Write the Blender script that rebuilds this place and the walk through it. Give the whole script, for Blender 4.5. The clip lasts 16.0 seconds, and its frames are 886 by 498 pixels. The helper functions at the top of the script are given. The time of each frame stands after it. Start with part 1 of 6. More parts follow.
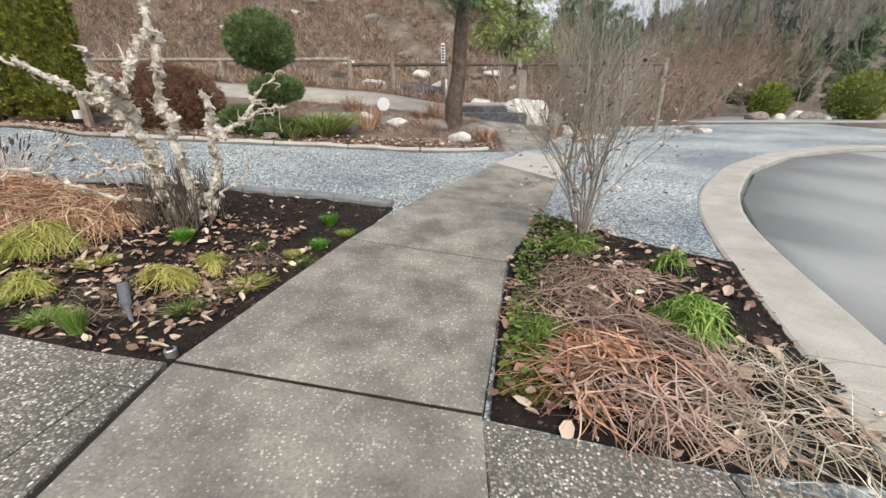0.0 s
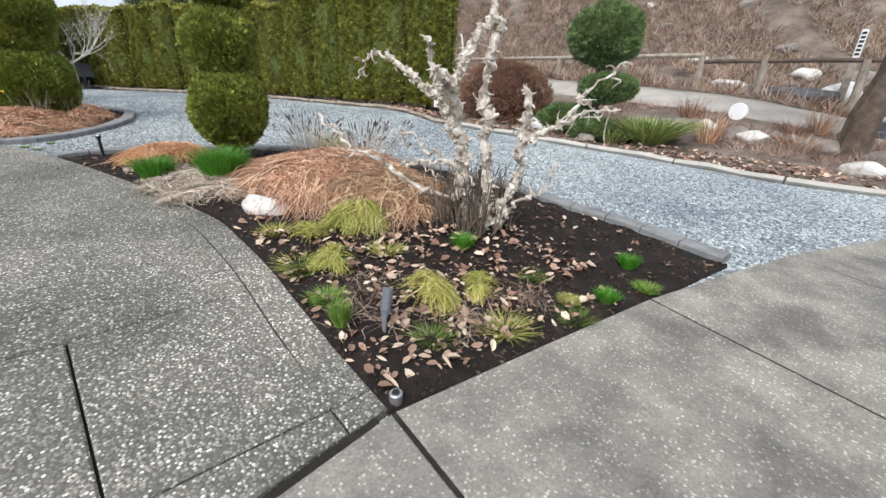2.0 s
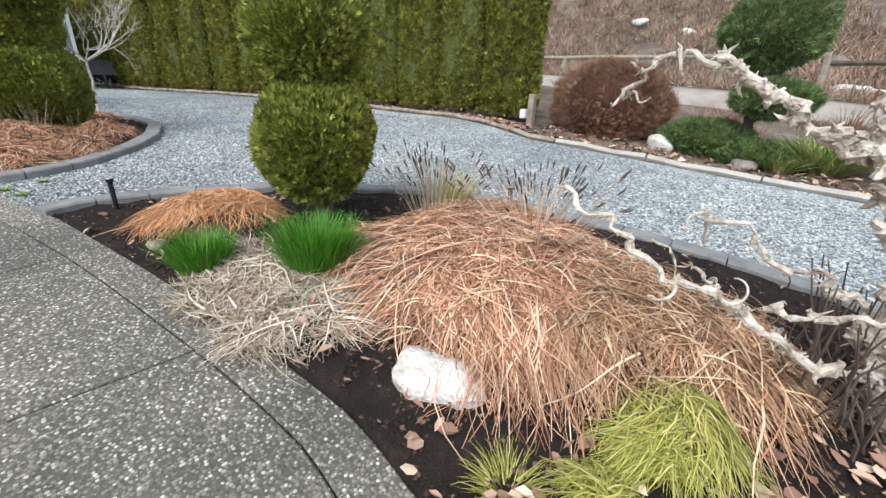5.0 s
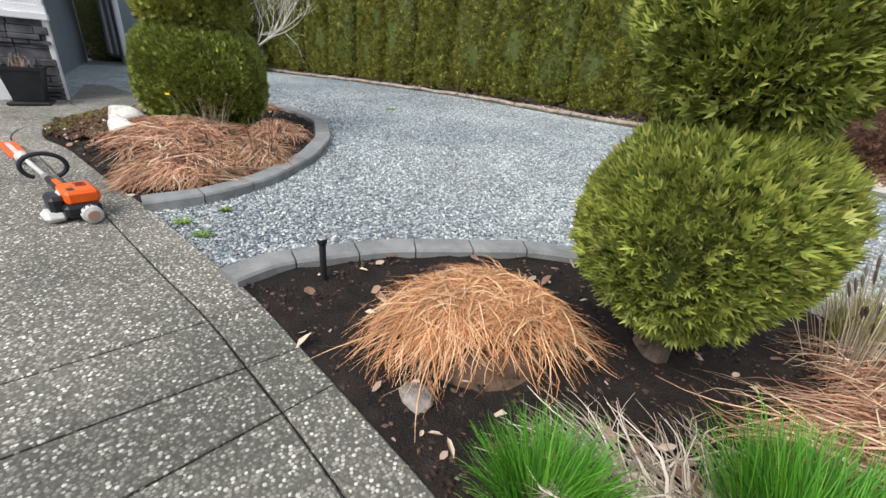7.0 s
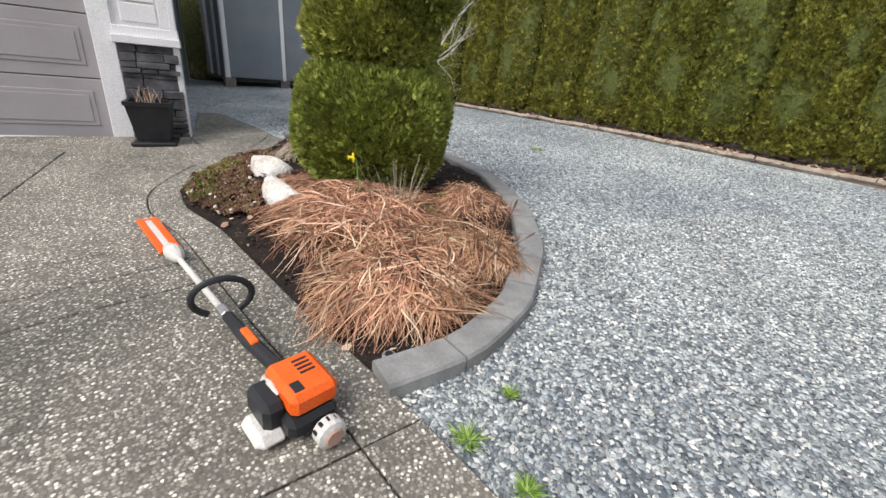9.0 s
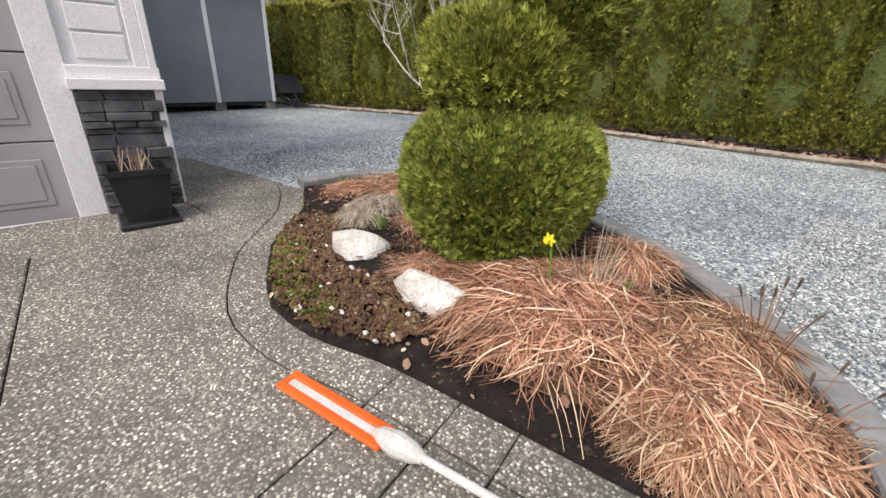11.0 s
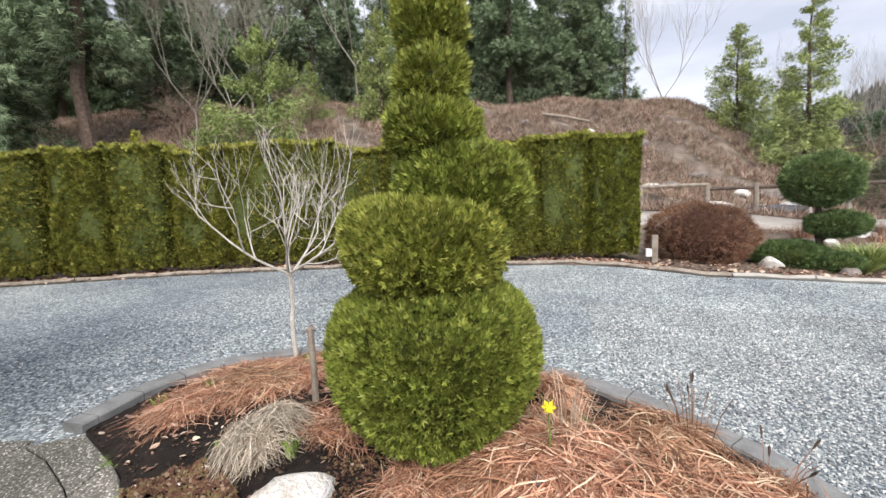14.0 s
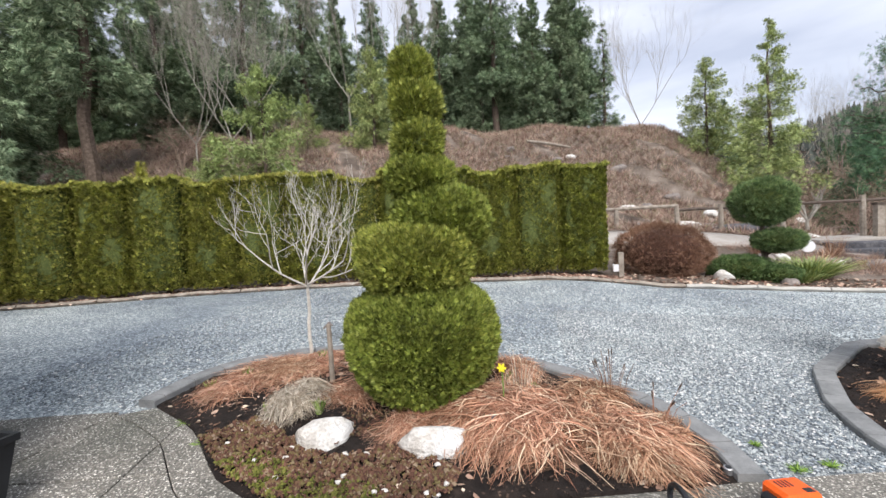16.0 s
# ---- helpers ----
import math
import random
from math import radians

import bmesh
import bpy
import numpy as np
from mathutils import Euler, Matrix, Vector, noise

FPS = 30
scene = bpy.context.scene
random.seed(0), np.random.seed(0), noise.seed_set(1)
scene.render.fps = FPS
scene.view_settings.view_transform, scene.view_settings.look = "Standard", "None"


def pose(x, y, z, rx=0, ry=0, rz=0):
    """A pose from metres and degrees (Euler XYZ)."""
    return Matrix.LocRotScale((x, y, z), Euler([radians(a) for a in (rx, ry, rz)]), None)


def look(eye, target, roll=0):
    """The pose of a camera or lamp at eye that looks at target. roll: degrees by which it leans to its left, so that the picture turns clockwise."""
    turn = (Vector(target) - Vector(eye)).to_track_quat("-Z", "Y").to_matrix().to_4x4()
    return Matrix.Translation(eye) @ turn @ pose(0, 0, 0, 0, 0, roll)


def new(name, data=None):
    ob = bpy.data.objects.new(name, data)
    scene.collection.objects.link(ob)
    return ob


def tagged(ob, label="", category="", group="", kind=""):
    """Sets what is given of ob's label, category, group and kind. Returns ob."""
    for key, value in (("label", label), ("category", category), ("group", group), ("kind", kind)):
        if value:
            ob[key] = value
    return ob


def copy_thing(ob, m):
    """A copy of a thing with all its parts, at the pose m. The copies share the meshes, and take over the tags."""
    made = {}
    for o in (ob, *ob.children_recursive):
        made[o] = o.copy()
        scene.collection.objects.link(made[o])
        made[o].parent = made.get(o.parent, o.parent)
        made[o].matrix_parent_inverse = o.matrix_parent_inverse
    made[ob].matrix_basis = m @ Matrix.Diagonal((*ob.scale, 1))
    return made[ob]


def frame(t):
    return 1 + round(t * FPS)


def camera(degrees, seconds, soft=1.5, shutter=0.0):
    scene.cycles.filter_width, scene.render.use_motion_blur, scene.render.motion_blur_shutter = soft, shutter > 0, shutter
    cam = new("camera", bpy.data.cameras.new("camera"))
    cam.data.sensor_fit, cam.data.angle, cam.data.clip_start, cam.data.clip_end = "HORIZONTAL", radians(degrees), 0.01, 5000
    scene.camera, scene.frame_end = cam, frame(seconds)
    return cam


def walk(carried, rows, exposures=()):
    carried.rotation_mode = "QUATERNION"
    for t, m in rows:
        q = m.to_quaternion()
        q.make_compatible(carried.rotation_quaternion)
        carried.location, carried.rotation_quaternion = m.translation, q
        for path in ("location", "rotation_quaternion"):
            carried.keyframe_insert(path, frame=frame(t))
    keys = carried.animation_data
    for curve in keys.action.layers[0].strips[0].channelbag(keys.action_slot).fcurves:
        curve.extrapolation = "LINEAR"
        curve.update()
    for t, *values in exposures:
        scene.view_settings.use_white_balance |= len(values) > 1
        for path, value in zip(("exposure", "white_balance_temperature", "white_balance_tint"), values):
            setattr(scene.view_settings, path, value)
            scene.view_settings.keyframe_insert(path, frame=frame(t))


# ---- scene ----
cam = camera(95.5, 16.0)
PATH = [
    (0, (-0.012, 0.019, 1.066), (-0.012, 1.888, 0.355), -0.1),
    (0.5, (-0.042, 0.279, 1.063), (-0.64, 2.048, 0.347), -0.9),
    (1, (-0.146, 0.438, 1.061), (-1.068, 2.047, 0.313), -0.1),
    (1.5, (-0.22, 0.582, 1.067), (-1.307, 2.08, 0.306), 0.9),
    (2, (-0.334, 0.716, 1.068), (-1.541, 2.129, 0.329), 2.3),
    (2.5, (-0.622, 0.793, 1.085), (-1.914, 2.142, 0.372), 3.3),
    (3, (-0.953, 0.856, 1.102), (-2.319, 2.144, 0.412), 3.6),
    (5.3, (-2.583, 1.175, 1.174), (-3.798, 2.561, 0.399), 3.6),
    (5.5, (-2.746, 1.168, 1.189), (-3.946, 2.56, 0.399), 4.2),
    (6, (-3.133, 1.139, 1.216), (-4.403, 2.45, 0.4), 4.5),
    (6.5, (-3.605, 1.143, 1.218), (-4.975, 2.332, 0.377), 4.8),
    (7, (-4.058, 1.089, 1.214), (-5.548, 2.139, 0.389), 5.2),
    (7.5, (-4.501, 1.006, 1.264), (-6.082, 1.902, 0.43), 5.1),
    (8, (-4.968, 0.911, 1.287), (-6.587, 1.73, 0.444), 5.5),
    (8.5, (-5.407, 0.736, 1.3), (-7.028, 1.572, 0.481), 5.9),
    (9, (-5.787, 0.542, 1.319), (-7.4, 1.418, 0.526), 5.8),
    (9.5, (-6.182, 0.363, 1.377), (-7.756, 1.296, 0.57), 4.4),
    (10, (-6.499, 0.077, 1.392), (-8.007, 1.148, 0.632), 5.4),
    (10.2, (-6.611, 0.007, 1.413), (-8.109, 1.08, 0.635), 4.3),
    (12.3, (-7.939, -0.543, 1.539), (-8.97, 1.039, 0.879), 0.5),
    (12.5, (-8.012, -0.534, 1.56), (-8.949, 1.121, 0.942), 0.2),
    (13, (-8.143, -0.533, 1.625), (-8.877, 1.261, 1.133), -0.6),
    (13.5, (-8.171, -0.555, 1.675), (-8.738, 1.332, 1.335), -1.4),
    (14, (-8.13, -0.61, 1.733), (-8.598, 1.323, 1.525), -2.1),
    (14.5, (-8.046, -0.747, 1.776), (-8.475, 1.203, 1.664), -2.5),
    (15, (-8.022, -0.964, 1.771), (-8.439, 0.991, 1.699), -2.7),
    (15.5, (-7.966, -1.19, 1.784), (-8.386, 0.765, 1.711), -2.8),
    (16, (-7.883, -1.412, 1.743), (-8.311, 0.539, 1.644), -2.9),
]
walk(cam, [(t, look(eye, target, roll)) for t, eye, target, roll in PATH],
     [(0.0, 1.12, 6750, 10), (1.0, 1.2, 6550, 10), (3.0, 1.35, 6150, 10), (5.0, 1.34, 6300, 10), (8.5, 1.34, 6650, 12), (10.0, 1.18, 6850, 15), (12.5, 1.46, 6800, 14), (16.0, 1.4, 6400, 13)])
rng = np.random.default_rng(7)


# ---- world and sun ----
def build_sky():
    w = bpy.data.worlds.new("sky")
    scene.world = w
    w.use_nodes = True
    nt = w.node_tree
    bg = nt.nodes["Background"]
    sky = nt.nodes.new("ShaderNodeTexSky")
    sky.sky_type, sky.sun_disc = "NISHITA", False
    sky.sun_elevation, sky.sun_rotation = radians(48), radians(162)
    tc = nt.nodes.new("ShaderNodeTexCoord")
    mp = nt.nodes.new("ShaderNodeMapping")
    mp.inputs["Scale"].default_value = (1.2, 1.2, 4.5)
    mp.inputs["Rotation"].default_value = (0.3, 0.25, 0.0)
    n = nt.nodes.new("ShaderNodeTexNoise")
    n.inputs["Scale"].default_value, n.inputs["Detail"].default_value = 1.6, 5.0
    ramp = nt.nodes.new("ShaderNodeValToRGB")
    ramp.color_ramp.elements[0].position, ramp.color_ramp.elements[0].color = 0.36, (2.5, 2.7, 3.15, 1)
    ramp.color_ramp.elements[1].position, ramp.color_ramp.elements[1].color = 0.68, (4.2, 4.35, 4.6, 1)
    mix = nt.nodes.new("ShaderNodeMixRGB")
    mix.inputs[0].default_value = 0.88
    nt.links.new(tc.outputs["Generated"], mp.inputs[0])
    nt.links.new(mp.outputs[0], n.inputs["Vector"])
    nt.links.new(n.outputs["Fac"], ramp.inputs[0])
    nt.links.new(sky.outputs[0], mix.inputs[1])
    nt.links.new(ramp.outputs[0], mix.inputs[2])
    nt.links.new(mix.outputs[0], bg.inputs[0])
    bg.inputs[1].default_value = 0.1


build_sky()
sun = new("sun", bpy.data.lights.new("sun", "SUN"))
sun.data.energy, sun.data.angle, sun.data.color = 1.5, radians(40), (1.0, 0.96, 0.9)
sun.rotation_euler = (radians(42), 0, radians(18))


# ---- materials ----
def mat(name, rough=0.8, metal=0.0, spec=0.3):
    m = bpy.data.materials.new(name)
    m.use_nodes = True
    b = m.node_tree.nodes["Principled BSDF"]
    b.inputs["Roughness"].default_value, b.inputs["Metallic"].default_value = rough, metal
    b.inputs["Specular IOR Level"].default_value = spec
    return m, m.node_tree, b


def ramp_node(nt, stops):
    r = nt.nodes.new("ShaderNodeValToRGB")
    e = r.color_ramp.elements
    while len(e) < len(stops):
        e.new(0.5)
    for i, (p, c) in enumerate(stops):
        e[i].position, e[i].color = p, (*c, 1)
    return r


def coords(nt, scale=(1, 1, 1)):
    tc = nt.nodes.new("ShaderNodeTexCoord")
    mp = nt.nodes.new("ShaderNodeMapping")
    mp.inputs["Scale"].default_value = scale
    nt.links.new(tc.outputs["Object"], mp.inputs[0])
    return mp.outputs[0]


def noise_node(nt, vec, scale, detail=4.0, rough=0.55):
    n = nt.nodes.new("ShaderNodeTexNoise")
    n.inputs["Scale"].default_value, n.inputs["Detail"].default_value = scale, detail
    n.inputs["Roughness"].default_value = rough
    nt.links.new(vec, n.inputs["Vector"])
    return n.outputs["Fac"]


def mixed(nt, mode, fac, a, b):
    m = nt.nodes.new("ShaderNodeMixRGB")
    m.blend_type = mode
    for i, v in ((0, fac), (1, a), (2, b)):
        if isinstance(v, (int, float)):
            m.inputs[i].default_value = v
        elif isinstance(v, tuple):
            m.inputs[i].default_value = (*v, 1)
        else:
            nt.links.new(v, m.inputs[i])
    return m.outputs[0]


def bumped(nt, b, height, strength, dist=0.01):
    u = nt.nodes.new("ShaderNodeBump")
    u.inputs["Strength"].default_value, u.inputs["Distance"].default_value = strength, dist
    nt.links.new(height, u.inputs["Height"])
    nt.links.new(u.outputs[0], b.inputs["Normal"])


def leafy(name, stops, rough=0.65, big=0.6, big_scale=1.5, trans=0.0):
    """Colour by island, darkened and tinted by a large noise."""
    m, nt, b = mat(name, rough)
    g = nt.nodes.new("ShaderNodeNewGeometry")
    r = ramp_node(nt, stops)
    nt.links.new(g.outputs["Random Per Island"], r.inputs[0])
    f = noise_node(nt, coords(nt), big_scale, 3.0)
    r2 = ramp_node(nt, [(0.35, (1 - big * 0.6,) * 3), (0.65, (1.0 + big * 0.3,) * 3)])
    nt.links.new(f, r2.inputs[0])
    each = ramp_node(nt, [(0.0, (.86, .9, .84)), (1.0, (1.12, 1.06, 1.06))])
    nt.links.new(nt.nodes.new("ShaderNodeObjectInfo").outputs["Random"], each.inputs[0])
    tone = mixed(nt, "MULTIPLY", 1.0, r2.outputs[0], each.outputs[0])
    nt.links.new(mixed(nt, "MULTIPLY", 1.0, r.outputs[0], tone), b.inputs["Base Color"])
    if trans:
        b.inputs["Transmission Weight"].default_value = 0.0
        b.inputs["Subsurface Weight"].default_value = 0.0
    return m


def noisy(name, stops, scale, rough=0.8, fine=60.0, bump=0.3, dist=0.005, metal=0.0, spots=0.0, spec=0.3):
    m, nt, b = mat(name, rough, metal, spec)
    v = coords(nt)
    r = ramp_node(nt, stops)
    nt.links.new(noise_node(nt, v, scale, 6.0, 0.6), r.inputs[0])
    col = r.outputs[0]
    fn = noise_node(nt, v, fine, 3.0)
    r2 = ramp_node(nt, [(0.3, (0.8,) * 3), (0.7, (1.15,) * 3)])
    nt.links.new(fn, r2.inputs[0])
    col = mixed(nt, "MULTIPLY", 0.8, col, r2.outputs[0])
    nt.links.new(col, b.inputs["Base Color"])
    bumped(nt, b, fn, bump, dist)
    return m


def pebbly(name, stops, size, ground_col, rough=0.75, bump=0.7, dist=0.006, share=0.5, patches=None, sparse=None):
    """Packed stones: colour and relief from cells of the size given."""
    m, nt, b = mat(name, rough)
    v = coords(nt)
    vo = nt.nodes.new("ShaderNodeTexVoronoi")
    vo.inputs["Scale"].default_value = 1.0 / size
    nt.links.new(v, vo.inputs["Vector"])
    sep = nt.nodes.new("ShaderNodeSeparateColor")
    nt.links.new(vo.outputs["Color"], sep.inputs[0])
    r = ramp_node(nt, stops)
    nt.links.new(sep.outputs[0], r.inputs[0])
    edge = ramp_node(nt, [(share * 0.7, (1, 1, 1)), (share, (0, 0, 0))])
    nt.links.new(vo.outputs["Distance"], edge.inputs[0])
    fac = edge.outputs[0]
    if sparse is not None:
        few = ramp_node(nt, [(sparse, (0, 0, 0)), (sparse + 0.02, (1, 1, 1))])
        nt.links.new(sep.outputs[1], few.inputs[0])
        fac = mixed(nt, "MULTIPLY", 1.0, fac, few.outputs[0])
    base = ramp_node(nt, [(0.3, tuple(c * 0.8 for c in ground_col)), (0.7, tuple(c * 1.25 for c in ground_col))])
    nt.links.new(noise_node(nt, v, 90.0, 4.0), base.inputs[0])
    col = mixed(nt, "MIX", fac, base.outputs[0], r.outputs[0])
    if patches:
        pr = ramp_node(nt, [(0.36, patches[0]), (0.64, patches[1])])
        nt.links.new(noise_node(nt, v, patches[2], 5.0, 0.6), pr.inputs[0])
        col = mixed(nt, "MULTIPLY", 1.0, col, pr.outputs[0])
    nt.links.new(col, b.inputs["Base Color"])
    inv = nt.nodes.new("ShaderNodeMath")
    inv.operation = "SUBTRACT"
    inv.inputs[0].default_value = 1.0
    nt.links.new(vo.outputs["Distance"], inv.inputs[1])
    bumped(nt, b, inv.outputs[0], bump, dist)
    return m


M = {}
M["agg"] = pebbly("exposed_aggregate", [(0.0, (0.10, 0.095, 0.085)), (0.45, (0.24, 0.225, 0.2)), (0.8, (0.36, 0.34, 0.31)), (1.0, (0.8, 0.78, 0.73))],
                  0.0105, (0.13, 0.125, 0.115), 0.8, 0.6, 0.004, 0.62, ((0.62, 0.64, 0.6), (1.15, 1.13, 1.08), 1.1))
M["concrete"] = pebbly("sidewalk_concrete", [(0.0, (0.3, 0.27, 0.22)), (0.5, (0.45, 0.42, 0.37)), (1.0, (0.62, 0.6, 0.55))],
                       0.012, (0.27, 0.255, 0.23), 0.85, 0.25, 0.003, 0.5, ((0.52, 0.52, 0.51), (1.1, 1.09, 1.05), 2.6), 0.66)
M["concrete_pale"] = noisy("newer_concrete", [(0.3, (0.4, 0.385, 0.35)), (0.7, (0.52, 0.5, 0.46))], 3, 0.85, 120, 0.2, 0.002)
M["gravel"] = pebbly("crushed_gravel", [(0.0, (0.12, 0.14, 0.158)), (0.45, (0.32, 0.365, 0.385)), (0.8, (0.57, 0.63, 0.635)), (1.0, (0.85, 0.87, 0.86))],
                     0.018, (0.17, 0.19, 0.2), 0.7, 1.0, 0.01, 0.8, ((0.6, 0.63, 0.68), (1.2, 1.19, 1.15), 0.45))
M["stone_bit"] = leafy("stone_bits", [(0.0, (0.12, 0.14, 0.16)), (0.5, (0.31, 0.35, 0.365)), (0.85, (0.52, 0.57, 0.57)), (1.0, (0.78, 0.78, 0.77))], 0.7, 0.3)
M["mulch"] = noisy("dark_mulch", [(0.3, (0.012, 0.009, 0.008)), (0.6, (0.03, 0.022, 0.018)), (0.8, (0.07, 0.05, 0.04))], 9, 0.95, 130, 1.0, 0.02)
M["mulch_bit"] = leafy("mulch_bits", [(0.0, (0.012, 0.01, 0.009)), (0.7, (0.04, 0.028, 0.022)), (1.0, (0.16, 0.11, 0.08))], 0.9)
M["moss_bit"] = leafy("heather_bits", [(0.0, (0.06, 0.03, 0.022)), (0.5, (0.16, 0.08, 0.055)), (0.85, (0.15, 0.12, 0.05)), (1.0, (0.3, 0.22, 0.16))], 0.9)
M["litter"] = noisy("leaf_litter", [(0.3, (0.075, 0.058, 0.046)), (0.5, (0.17, 0.135, 0.108)), (0.7, (0.3, 0.25, 0.205))], 1.2, 0.95, 30, 1.0, 0.05)
M["curb"] = noisy("grey_curb", [(0.3, (0.16, 0.165, 0.165)), (0.7, (0.29, 0.295, 0.29))], 7, 0.85, 150, 0.4, 0.003)
M["curb_road"] = noisy("road_curb", [(0.3, (0.36, 0.34, 0.30)), (0.7, (0.5, 0.48, 0.44))], 3, 0.85, 120, 0.4, 0.003)
M["asphalt"] = noisy("worn_road", [(0.3, (0.27, 0.28, 0.28)), (0.7, (0.38, 0.385, 0.385))], 0.6, 0.45, 200, 0.3, 0.003)
M["thuja"] = leafy("thuja_sprays", [(0.0, (0.115, 0.155, 0.03)), (0.55, (0.27, 0.315, 0.055)), (0.9, (0.38, 0.4, 0.085)), (1.0, (0.43, 0.46, 0.14))], 0.6, .5, 7)
# darkened leaf green: shade between the sprays, painted on solid cores
M["thuja_shade_core"] = noisy("thuja_shade_core", [(0.3, (0.045, 0.062, 0.018)), (0.7, (0.14, 0.165, 0.045))], 30, 0.95, 60, 1.0, 0.02)
M["hedge_leaf"] = leafy("hedge_sprays", [(0.0, (0.13, 0.155, 0.032)), (0.5, (0.31, 0.33, 0.06)), (0.9, (0.42, 0.4, 0.09)), (1.0, (0.48, 0.42, 0.15))], 0.6, .8, 7)
M["green_grass"] = leafy("green_tuft", [(0.0, (0.035, 0.13, 0.012)), (0.6, (0.085, 0.3, 0.02)), (1.0, (0.17, 0.42, 0.045))], 0.5, 0.3)
M["lime_grass"] = leafy("lime_tuft", [(0.0, (0.208, 0.221, 0.039)), (0.6, (0.416, 0.416, 0.091)), (1.0, (0.650, 0.598, 0.260))], 0.6, 0.4)
M["dry_grass"] = leafy("dry_blades", [(0.0, (0.2, 0.092, 0.052)), (0.4, (0.45, 0.24, 0.145)), (0.8, (0.7, 0.45, 0.3)), (1.0, (0.82, 0.7, 0.52))], 0.7, 0.5, 5.0)
M["russet_grass"] = leafy("russet_blades", [(0.0, (0.15, 0.068, 0.04)), (0.4, (0.4, 0.195, 0.118)), (0.8, (0.65, 0.39, 0.26)), (1.0, (0.78, 0.62, 0.45))], 0.7, 0.5, 5.0)
M["ground_green"] = leafy("groundcover_leaves", [(0.0, (0.05, 0.085, 0.015)), (0.6, (0.12, 0.185, 0.035)), (1.0, (0.24, 0.31, 0.08))], 0.6)
M["orange_grass"] = leafy("orange_blades", [(0.0, (0.4, 0.16, 0.06)), (0.5, (0.74, 0.36, 0.18)), (1.0, (0.84, 0.58, 0.38))], 0.7, 0.4, 5.0)
M["pale_grass"] = leafy("pale_blades", [(0.0, (0.22, 0.17, 0.125)), (0.5, (0.46, 0.385, 0.305)), (1.0, (0.8, 0.72, 0.62))], 0.7, 0.4, 5.0)
M["leaf"] = leafy("dead_leaves", [(0.0, (0.17, 0.095, 0.068)), (0.5, (0.4, 0.25, 0.19)), (1.0, (0.8, 0.65, 0.52))], 0.8)
M["fresh"] = leafy("fresh_leaves", [(0.0, (0.091, 0.182, 0.026)), (0.6, (0.208, 0.351, 0.065)), (1.0, (0.390, 0.546, 0.130))], 0.6)
M["pale_bark"] = noisy("lichen_bark", [(0.3, (0.26, 0.21, 0.17)), (0.48, (0.56, 0.5, 0.42)), (0.65, (0.8, 0.76, 0.69))], 18, 0.9, 90, 1.0, 0.01)
M["bark"] = noisy("brown_bark", [(0.3, (0.06, 0.042, 0.032)), (0.7, (0.17, 0.13, 0.1))], 8, 0.9, 70, 1.0, 0.01)
M["grey_twig"] = noisy("grey_twigs", [(0.3, (0.22, 0.2, 0.17)), (0.7, (0.4, 0.37, 0.32))], 10, 0.9, 80, 0.5, 0.005)
M["red_twig"] = leafy("russet_twigs", [(0.0, (0.12, 0.06, 0.04)), (0.6, (0.3, 0.16, 0.105)), (1.0, (0.46, 0.29, 0.2))], 0.8)
# twig colour darkened to paint the shade inside the russet bush
M["red_shade_core"] = noisy("russet_shade_core", [(0.3, (0.05, 0.025, 0.018)), (0.7, (0.13, 0.065, 0.045))], 12, 0.95, 60, 1.0, 0.02)
M["brush"] = leafy("dry_brush", [(0.0, (0.15, 0.1, 0.08)), (0.5, (0.33, 0.235, 0.185)), (1.0, (0.5, 0.39, 0.32))], 0.9)
M["bracken"] = leafy("russet_bracken", [(0.0, (0.12, 0.07, 0.052)), (0.4, (0.36, 0.235, 0.185)), (0.75, (0.6, 0.47, 0.4)), (1.0, (0.2, 0.22, 0.1))], 0.9, 0.3, 0.5)
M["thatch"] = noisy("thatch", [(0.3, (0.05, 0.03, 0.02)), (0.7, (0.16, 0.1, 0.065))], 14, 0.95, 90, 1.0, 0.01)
M["pale_twig"] = noisy("pale_twigs", [(0.3, (0.45, 0.42, 0.37)), (0.7, (0.72, 0.69, 0.63))], 10, 0.9, 80, 0.5, 0.005)
M["far_wood"] = leafy("far_wood", [(0.0, (0.05, 0.06, 0.055)), (0.6, (0.085, 0.1, 0.085)), (1.0, (0.14, 0.13, 0.115))], 0.9, 0.4, 0.05)
M["rock_white"] = noisy("pale_rock", [(0.3, (0.4, 0.36, 0.31)), (0.48, (0.66, 0.63, 0.58)), (0.7, (0.78, 0.78, 0.77))], 6, 0.85, 50, 0.9, 0.02)
M["rock"] = noisy("grey_rock", [(0.3, (0.13, 0.115, 0.105)), (0.6, (0.3, 0.26, 0.235)), (0.8, (0.42, 0.39, 0.36))], 5, 0.9, 40, 0.9, 0.02)
M["garage"] = noisy("taupe_garage_paint", [(0.3, (0.324, 0.306, 0.312)), (0.7, (0.372, 0.354, 0.360))], 2, 0.5, 200, 0.05, 0.001)
M["white"] = noisy("white_trim_paint", [(0.3, (0.74, 0.75, 0.76)), (0.7, (0.82, 0.82, 0.83))], 3, 0.5, 100, 0.1, 0.001)
M["shed"] = noisy("slate_grey_siding", [(0.3, (0.176, 0.203, 0.230)), (0.7, (0.223, 0.250, 0.277))], 2, 0.6, 90, 0.2, 0.002)
M["black"] = noisy("black_plastic", [(0.3, (0.012, 0.013, 0.015)), (0.7, (0.03, 0.032, 0.036))], 4, 0.4, 200, 0.1, 0.001)
